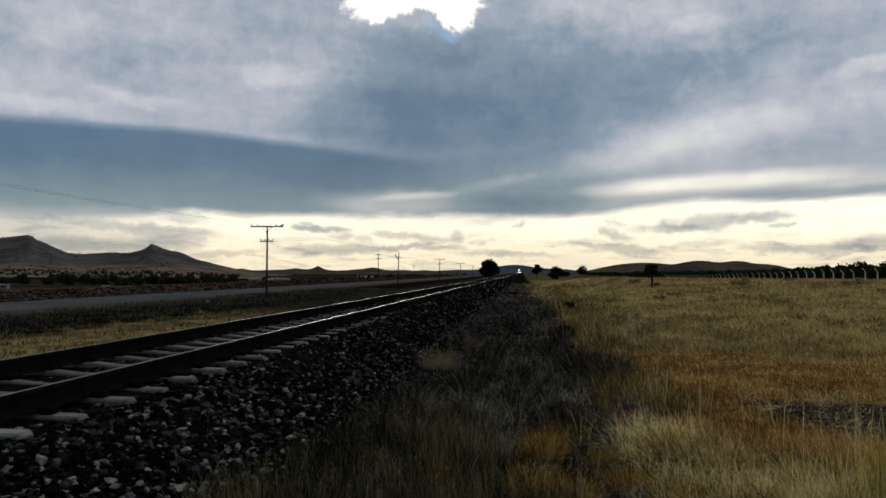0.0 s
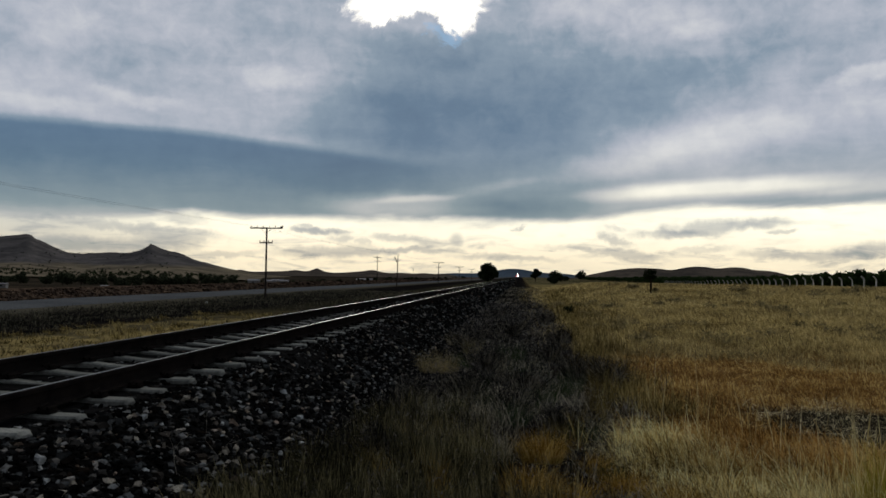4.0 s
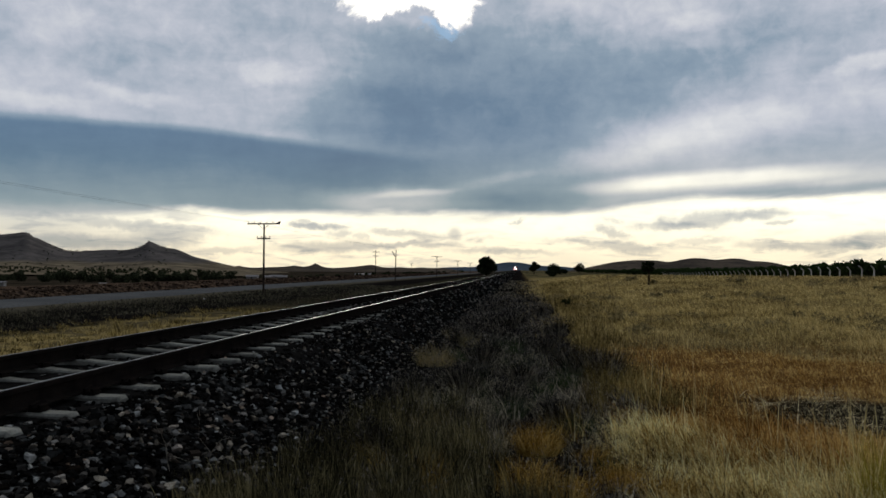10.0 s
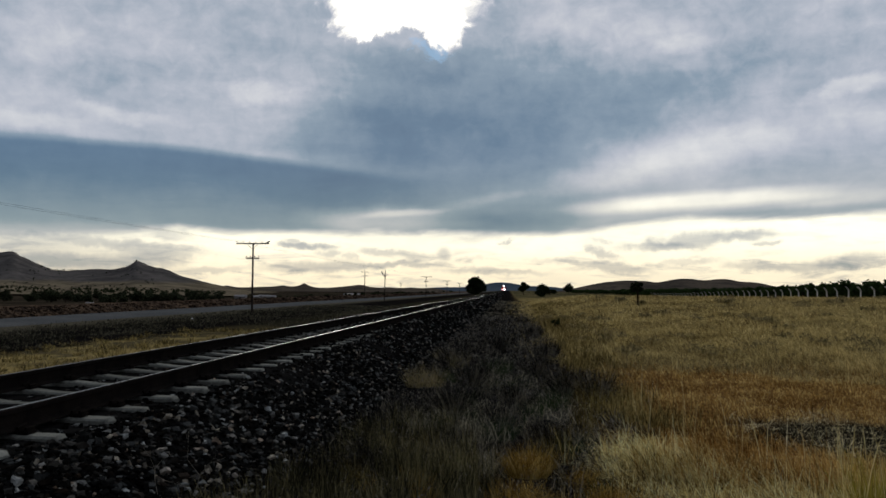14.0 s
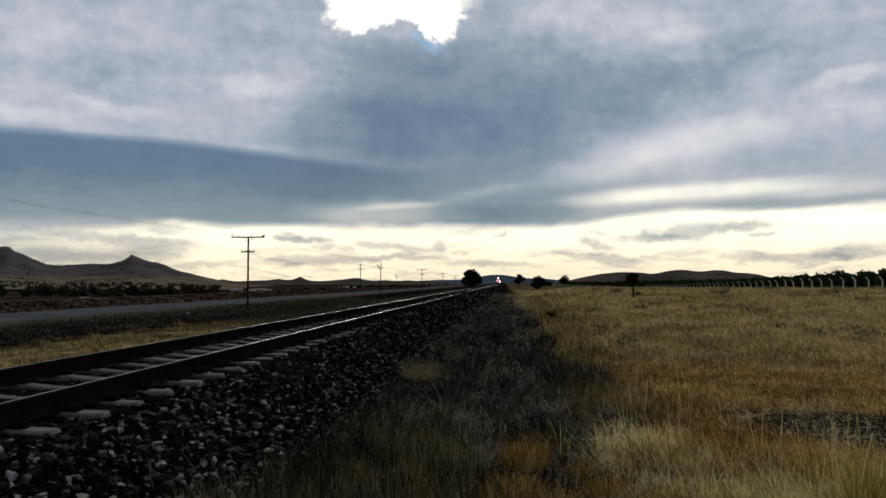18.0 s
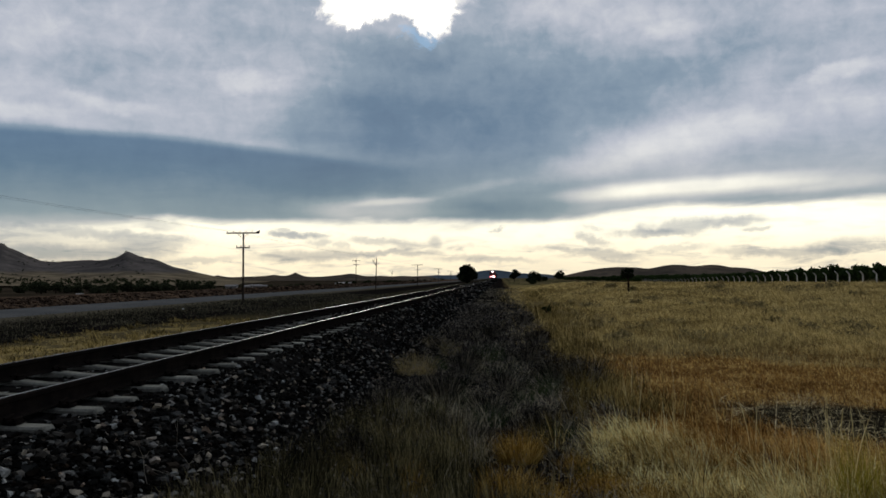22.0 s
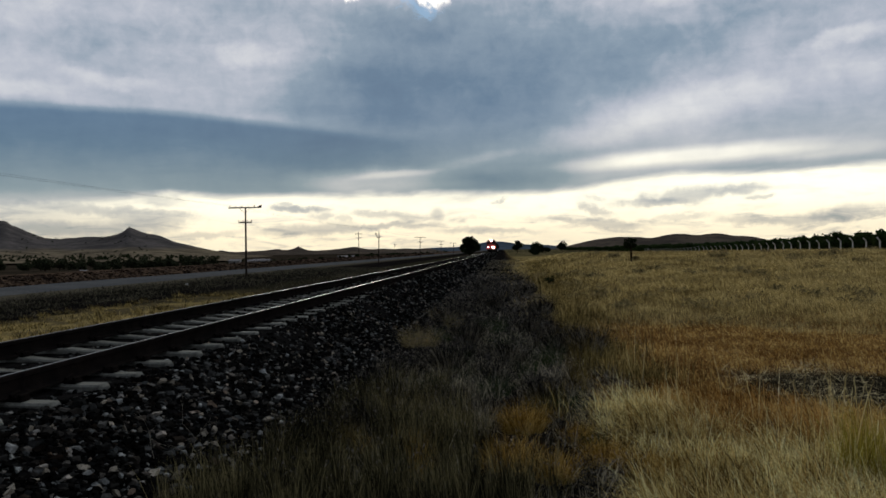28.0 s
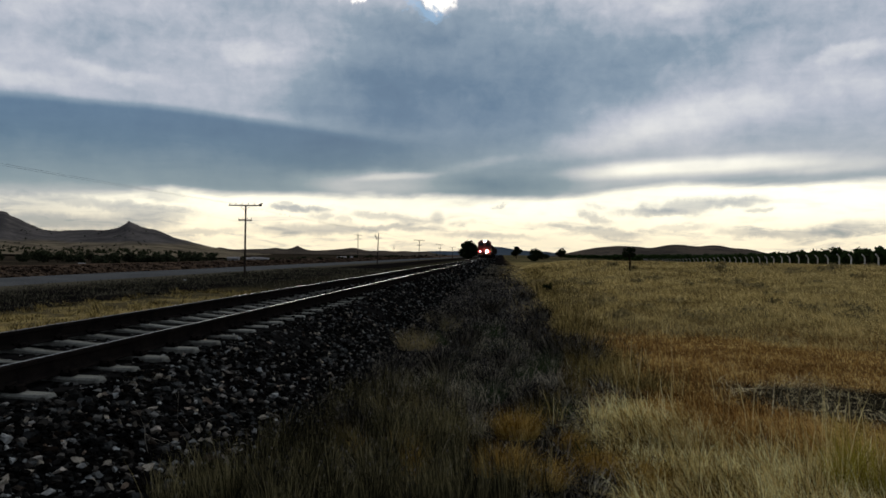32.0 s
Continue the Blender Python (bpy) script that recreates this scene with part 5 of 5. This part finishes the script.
# a bird on the end of the crossarm
bm = bmesh.new()
bmesh.ops.create_uvsphere(bm, u_segments=12, v_segments=8, radius=1, matrix=Matrix.Diagonal((0.14, 0.08, 0.085, 1)))
bird = tagged(new("bird"), "black bird perched on the crossarm end", "bird")
part("body", bm, FEATHER, bird)
bm = bmesh.new()
bmesh.ops.create_uvsphere(bm, u_segments=10, v_segments=7, radius=0.055, matrix=Matrix.Translation((0.13, 0, 0.10)))
rod(bm, (0.17, 0, 0.10), (0.24, 0, 0.09), 0.016, 0.003, 6)
part("head", bm, FEATHER, bird)
bm = bmesh.new()
box(bm, -0.30, -0.10, -0.03, 0.03, -0.05, -0.025, 0.006)
part("tail", bm, FEATHER, bird)
bird.matrix_basis = pose(POLE_X - 0.2 + 1.15, 57.9, 5.03) @ Matrix.Scale(0.75, 4)

# ---- hills ----
def bump_(x, c, w_, p=2.0):
    return np.exp(-np.abs((x - c) / w_) ** p)


def edge(x, a, b):
    f = np.clip((x - a) / (b - a), 0, 1)
    return f * f * (3 - 2 * f)


def hill(name, x0, x1, y0, y1, nx, ny, ridge, back, rough, mat, label):
    """A ridge that runs along x; ridge gives its crest, back the depth at which it stands."""
    xs, ys = np.linspace(x0, x1, nx), np.linspace(y0, y1, ny)
    gx_, gy_ = np.meshgrid(xs, ys)
    gx_ = gx_ * gy_ / back
    crest = ridge(gx_ / gy_ * back)
    f = (gy_ - y0) / (back - y0)
    prof = np.where(f < 1, 0.20 * np.clip(f, 0, 1) + 0.80 * edge(f, 0.5, 1.06) ** 1.2 / edge(1.0, 0.5, 1.06) ** 1.2, 1 - edge(gy_, back, y1))
    n = np.array([noise.fractal((float(a) * 0.012, float(b) * 0.012, 5.0), 1.0, 2.0, 5) for a, b in zip(gx_.ravel(), gy_.ravel())]).reshape(gx_.shape)
    z = crest * prof + rough * n * np.clip(crest / 20, 0, 1) * prof - 3.2 - 2.2 * (1 - np.clip(crest / 6, 0, 1))
    i = np.arange(nx * ny).reshape(ny, nx)
    q = (i[:-1, :-1].ravel(), i[:-1, 1:].ravel(), i[1:, 1:].ravel(), i[1:, :-1].ravel())
    t = np.concatenate([np.stack([q[0], q[1], q[2]], 1), np.stack([q[0], q[2], q[3]], 1)])
    me = tri_mesh(name, np.stack([gx_.ravel(), gy_.ravel(), z.ravel()], 1), t, mat)
    me.shade_smooth()
    return tagged(new(name, me), label, "hill", kind="structure")


def left_ridge(x):
    """Flat-topped hill, saddle, pointed koppie and its long slope."""
    mesa = 28 * (1 - edge(x, -915, -822)) + 4 * (1 - edge(x, -907, -893)) + 2 * bump_(x, -912, 12) - 2 * bump_(x, -960, 30)
    base = 34.5 * (1 - edge(x, -668, -450)) * edge(x, -1700, -1400)
    peak = 18.5 * bump_(x, -673, np.where(x < -673, 21, 33), 1.2)
    return mesa + base + peak + 2.5 * bump_(x, -618, 18, 2.5) + 2 * (1 - edge(x, -450, -380))


def small_ridge(x):
    return 3 + 12 * bump_(x, -519, 17, 1.3) + 5 * bump_(x, -575, 22, 1.6) + 9 * bump_(x, -722, 24, 1.4) + 5 * bump_(x, -540, 90) + 11 * bump_(x, -385, 66, 1.7) + 3 * bump_(x, -372, 18) + 4 * bump_(x, -300, 26, 1.5) + 7 * bump_(x, -245, 40, 1.6) + 5 * bump_(x, -190, 26) + 5 * bump_(x, -640, 60)


def right_ridge(x):
    return 4.2 + 15.5 * edge(x, 60, 165) * (1 - edge(x, 340, 440)) + 4.0 * bump_(x, 258, 24, 2.2) + 3.6 * bump_(x, 310, 20, 2.5) - 2.2 * bump_(x, 217, 14)


def far_ridge(x):
    return 8 + 36 * bump_(x, -40, 150) + 12 * bump_(x, 190, 90) + 8 * bump_(x, 330, 70) + 9 * bump_(x, -330, 120)


hill("hill", -1700, -60, 520, 1800, 300, 70, left_ridge, 1400, 3.5, HILLSIDE, "dark stony hill with a pointed koppie")


def hill_scrub(n, u0, u1, y0, y1, size=1.0):
    """Dots of dark bush on the slopes of the large hill."""
    ys = rng.uniform(y0, y1, n)
    us = rng.uniform(u0, u1, n)
    xs = np.tan(np.arctan((us - PLAN_MID) / FOCAL) - PLAN_TURN) * ys
    f = (ys - 520) / (1400 - 520)
    prof = 0.20 * f + 0.80 * edge(f, 0.5, 1.06) ** 1.2 / edge(1.0, 0.5, 1.06) ** 1.2
    zs = left_ridge(xs / ys * 1400) * prof - 2.6
    return leaf_cloud(n * 26, np.stack([xs, ys, zs], 1), rng.uniform(0.8, 2.3, n) * size, 0.55 * size)


stuff("hill_scrub", [hill_scrub(330, -40, 430, 560, 900), hill_scrub(70, 0, 330, 1000, 1390), hill_scrub(150, 0, 345, 1372, 1402, 0.5)], LEAF, "dark bushes dotted over the hillside", "scrub")
n = 260
us, ys = rng.uniform(440, 870, n), rng.uniform(190, 640, n)
xs = np.tan(np.arctan((us - PLAN_MID) / FOCAL) - PLAN_TURN) * ys
keep = xs < -40
c = np.stack([xs, ys, ground_z(xs, ys) + 0.5], 1)[keep]
r_ = rng.uniform(0.5, 1.3, len(c)) * np.clip(c[:, 1] / 350, 0.6, 1.6)
stuff("plain_scrub", [leaf_cloud(9000, c, r_, 0.3)], LEAF, "dark bushes scattered over the plain", "scrub")
hill("hill", -900, -100, 1500, 2300, 150, 24, small_ridge, 2000, 1.0, KOPPIE, "low distant koppies on the plain")
hill("hill", 40, 620, 800, 1500, 120, 30, right_ridge, 1200, 1.2, KOPPIE, "low rounded dark hills behind the orchard")
hill("hill", -900, 800, 3000, 4500, 120, 16, far_ridge, 4000, 1.5, FARHILL, "range on the horizon, tinted blue-grey for haze")

# ---- farm buildings ----
def house(x, y, lx, ly, h, pitch, turned, label, wall=WHITEWASH):
    root = tagged(new("farm_building"), label, "building", "farm buildings")
    bm = bmesh.new()
    box(bm, -lx / 2, lx / 2, -ly / 2, ly / 2, -0.4, h)
    part("wall", bm, wall, root)
    bm = bmesh.new()
    v = [bm.verts.new(p) for p in ((-lx / 2 - 0.3, -ly / 2 - 0.3, h), (lx / 2 + 0.3, -ly / 2 - 0.3, h), (lx / 2 + 0.3, ly / 2 + 0.3, h), (-lx / 2 - 0.3, ly / 2 + 0.3, h),
                                   (-lx / 2 - 0.3, 0, h + pitch), (lx / 2 + 0.3, 0, h + pitch))]
    for f in ((0, 1, 5, 4), (2, 3, 4, 5), (0, 4, 3), (1, 2, 5), (3, 2, 1, 0)):
        bm.faces.new([v[i] for i in f])
    part("roof", bm, TIN, root)
    for i in range(max(int(lx // 3.5), 1)):
        bm = bmesh.new()
        cx = -lx / 2 + (i + 0.5) * lx / max(int(lx // 3.5), 1)
        box(bm, cx - 0.4, cx + 0.4, -ly / 2 - 0.04, -ly / 2 + 0.05, 0.4 * h, 0.8 * h)
        part("window", bm, DARKGLASS, root)
    root.matrix_basis = pose(x, y, float(ground_z(x, y)), 0, 0, turned)
    return root


for u, y, lx, ly, h, p, t in ((458, 400, 5.5, 4, 1.9, 0.9, 8), (486, 410, 4.0, 4, 1.7, 0.8, -6), (500, 420, 6, 4, 1.8, 0.9, 12), (513, 415, 3.5, 3, 1.8, 0.7, 0), (16, 240, 2.8, 2.0, 1.3, 0.3, 10), (196, 250, 1.8, 1.4, 1.0, 0.2, 5), (648, 560, 7, 5, 2.2, 1.0, 5), (668, 600, 5, 4, 2.0, 1.0, -8)):
    house(math.tan(bearing(u)) * y, y, lx, ly, h, p, t, "small white farm building with a tin roof")


# ---- the train ----
def locomotive():
    root = tagged(new("locomotive"), "red diesel locomotive with lit headlamps running towards the viewer", "locomotive")
    L = 18.5
    bm = bmesh.new()
    box(bm, -1.4, 1.4, 0.0, L, 0.95, 1.35, 0.05)
    part("underframe", bm, BLACK, root)
    bm = bmesh.new()
    box(bm, -1.42, 1.42, 1.6, 4.6, 1.35, 3.55, 0.10)
    box(bm, -1.15, 1.15, 1.62, 4.58, 3.45, 3.85, 0.16)
    part("cab", bm, RED, root)
    bm = bmesh.new()
    box(bm, -1.05, 1.05, 0.35, 1.8, 1.35, 2.45, 0.12)
    part("nose", bm, RED, root)
    bm = bmesh.new()
    box(bm, -0.98, 0.98, 4.5, L - 0.6, 1.35, 3.45, 0.12)
    part("hood", bm, RED, root)
    for x in (-0.72, 0.72):
        bm = bmesh.new()
        box(bm, x - 0.48, x + 0.48, 1.57, 1.66, 2.62, 3.3, 0.03)
        part("windscreen", bm, DARKGLASS, root)
    bm = bmesh.new()
    box(bm, -1.4, 1.4, -0.12, 0.06, 0.72, 1.35, 0.03)
    part("buffer_beam", bm, RED, root)
    bm = bmesh.new()
    box(bm, -1.38, 1.38, -0.15, -0.10, 0.80, 0.92)
    part("stripe", bm, YELLOW, root)
    bm = bmesh.new()
    box(bm, -0.18, 0.18, -0.65, 0.0, 0.72, 1.05, 0.05)
    part("coupler", bm, BLACK, root)
    bm = bmesh.new()
    for s in (-1, 1):
        box(bm, s * 0.62 - 0.62, s * 0.62 + 0.62, -0.3, -0.2, 0.16, 0.62, 0.03)
    part("pilot_plate", bm, BLACK, root)
    bm = bmesh.new()
    box(bm, -0.42, 0.42, 1.42, 1.70, 3.46, 3.80, 0.05)
    housing = part("headlamp_housing", bm, BLACK, root)
    for x in (-0.15, 0.15):
        bm = bmesh.new()
        rod(bm, (x, 1.36, 3.63), (x, 1.44, 3.63), 0.17, 0.17, 16)
        part("headlamp", bm, HEADLAMP, housing, "glowing white headlamp")
    for x, mat, label, r in ((-0.85, DIMLAMP, "glowing pink ditch lamp", 0.20), (0.62, DITCHLAMP, "glowing white ditch lamp", 0.30)):
        bm = bmesh.new()
        rod(bm, (x, -0.22, 1.42), (x, -0.02, 1.42), r, r * 0.9, 16)
        part("ditch_lamp", bm, mat, root, label)
    for x in (-1.25, 1.2):
        bm = bmesh.new()
        rod(bm, (x, -0.16, 1.42), (x, -0.02, 1.42), 0.11, 0.11, 12)
        part("marker_lamp", bm, REDLAMP, root, "red marker lamp")
    for s in (-1, 1):
        for k in range(8):
            bm = bmesh.new()
            y = 0.3 + k * (L - 0.6) / 7
            rod(bm, (s * 1.36, y, 1.35), (s * 1.36, y, 2.2), 0.02, 0.02, 6)
            part("handrail_post", bm, YELLOW, root)
        bm = bmesh.new()
        rod(bm, (s * 1.36, 0.3, 2.2), (s * 1.36, L - 0.3, 2.2), 0.02, 0.02, 6)
        part("handrail", bm, YELLOW, root)
    bm = bmesh.new()
    box(bm, -1.2, 1.2, 7.2, 11.0, 0.35, 0.95, 0.15)
    part("fuel_tank", bm, BLACK, root)
    for y in (3.4, 14.9):
        bm = bmesh.new()
        for s in (-1, 1):
            box(bm, s * 0.9 - 0.08, s * 0.9 + 0.08, y - 2.1, y + 2.1, 0.40, 0.80, 0.05)
        box(bm, -0.9, 0.9, y - 0.3, y + 0.3, 0.5, 0.95, 0.05)
        bogie = part("bogie", bm, BLACK, root)
        for dy in (-1.5, 0, 1.5):
            for s in (-1, 1):
                bm = bmesh.new()
                rod(bm, (s * 0.51, y + dy, 0.46), (s * 0.64, y + dy, 0.46), 0.46, 0.46, 20)
                part("wheel", bm, RUST, bogie)
    for y in (8.0, 12.5):
        bm = bmesh.new()
        rod(bm, (0, y, 3.42), (0, y, 3.62), 0.6, 0.6, 16)
        part("roof_fan", bm, BLACK, root)
    return root


def wagon():
    root = tagged(new("wagon"), "dark brown goods wagon behind the locomotive", "wagon", "wagons")
    L = 12.6
    bm = bmesh.new()
    box(bm, -1.35, 1.35, 0.3, L, 1.05, 3.1, 0.06)
    part("body", bm, WAGON, root)
    for k in range(9):
        for s in (-1, 1):
            bm = bmesh.new()
            y = 0.6 + k * (L - 0.9) / 8
            box(bm, s * 1.37 - 0.05, s * 1.37 + 0.05, y - 0.06, y + 0.06, 1.1, 3.05)
            part("rib", bm, WAGON, root)
    bm = bmesh.new()
    box(bm, -0.2, 0.2, -0.35, L + 0.2, 0.72, 1.05)
    part("underframe", bm, BLACK, root)
    for y in (2.4, L - 2.1):
        bm = bmesh.new()
        box(bm, -0.9, 0.9, y - 1.1, y + 1.1, 0.35, 0.72, 0.05)
        bogie = part("bogie", bm, BLACK, root)
        for dy in (-0.85, 0.85):
            for s in (-1, 1):
                bm = bmesh.new()
                rod(bm, (s * 0.51, y + dy, 0.43), (s * 0.64, y + dy, 0.43), 0.43, 0.43, 16)
                part("wheel", bm, RUST, bogie)
    return root


TRAIN_END, TRAIN_SPEED = 173.0, 20.9
loco = locomotive()
wagons = [wagon()]
for k in range(13):
    wagons.append(copy_thing(wagons[0], Matrix.Identity(4)))

# ---- small things ----
bm = bmesh.new()
bmesh.ops.create_icosphere(bm, subdivisions=2, radius=0.13)
for v in bm.verts:
    v.co *= 1 + 0.5 * noise.noise(v.co * 9)
    v.co.z *= 0.6
litter = tagged(part("plastic_bag", bm, BAG, None), "crumpled white plastic bag on the verge", "litter")
litter.matrix_basis = pose(-17.6, 43.5, -0.1) @ Matrix.Scale(0.5, 4)

def lying(arrays, flat):
    """Presses blades down towards the ground."""
    v, t = arrays
    low = ground_z(v[:, 0], v[:, 1])
    v[:, 2] = low + (v[:, 2] - low) * flat
    return v, t


# a few tall seed stalks over the straw
xs, ys = np.concatenate([rng.uniform(2.15, 2.9, 44), rng.uniform(1.3, 2.4, 16)]), np.concatenate([rng.uniform(5.5, 6.9, 44), rng.uniform(7.5, 11.0, 16)])
stuff("tall_stalks", [combed(xs, ys, 2, 0.1, (0.35, 0.85), (0.005, 0.0085), (4, 22), (-0.4, 0.0), 0.3)], SEEDSTALK, "tall thin dry seed stalks above the straw", "grass")
# heap of dead twigs in the grass
n = 1500
xs, ys = rng.uniform(2.2, 5.6, n), rng.uniform(7.7, 11.1, n)
keep = on_twigs(xs, ys)
xs, ys = xs[keep], ys[keep]
k_x, k_y = xs[::4], ys[::4]
stuff("dead_twigs", [lying(blades(len(xs), xs, ys, (0.10, 0.36), (0.004, 0.010), 1.6, curl=1.2, lift=0.05), 0.4),
                     lying(combed(k_x, k_y, 5, 0.2, (0.12, 0.36), (0.006, 0.013), (30, 170), (0, 0), 0.9), 0.6)], TWIG, "heap of dead twigs lying in the grass", "twigs")


def bare_plant(x, y, height, seed):
    """A bare branching stem."""
    r = random.Random(seed)
    root = bmesh.new()

    def grow(a, d, length, rad, depth):
        b = a + d * length
        rod(root, a, b, rad, rad * 0.7, 4)
        if depth:
            for _ in range(r.choice((1, 2, 2))):
                nd = (d + Vector((r.uniform(-1.1, 1.1), r.uniform(-1.1, 1.1), r.uniform(-0.4, 0.5)))).normalized()
                grow(b, nd, length * r.uniform(0.6, 0.95), rad * 0.72, depth - 1)

    grow(Vector((0, 0, -0.03)), Vector((r.uniform(-0.3, 0.3), 0, 1)).normalized(), height * 0.34, 0.0022, 3)
    ob = part("bare_plant", root, PALETWIG, None)
    ob.location = (x, y, float(max(ground_z(x, y), bed_z(x) if -9 < x < -1.5 else -1)))
    return tagged(ob, "bare pale dead plant with thin branches", "dead plant", "dead plants")


for i, (x, y, h) in enumerate(((-2.1, 5.3, 0.5), (-1.95, 5.05, 0.45), (-2.2, 5.0, 0.4), (1.9, 11.0, 0.8), (1.7, 10.4, 0.6), (2.0, 6.0, 0.5), (-1.6, 6.0, 0.4), (0.2, 7.6, 0.35), (-0.9, 8.4, 0.4))):
    bare_plant(x, y, h, 70 + i)


def motions():
    """The train comes along the straight track at an even speed."""
    def rows(offset):
        return [(t, pose(MID_X, TRAIN_END + offset + TRAIN_SPEED * (32 - t), 0.80)) for t in (0, 8, 16, 24, 32)]

    walk(loco, rows(0.0))
    for k, wg in enumerate(wagons):
        walk(wg, rows(19.3 + 13.4 * k))


motions()
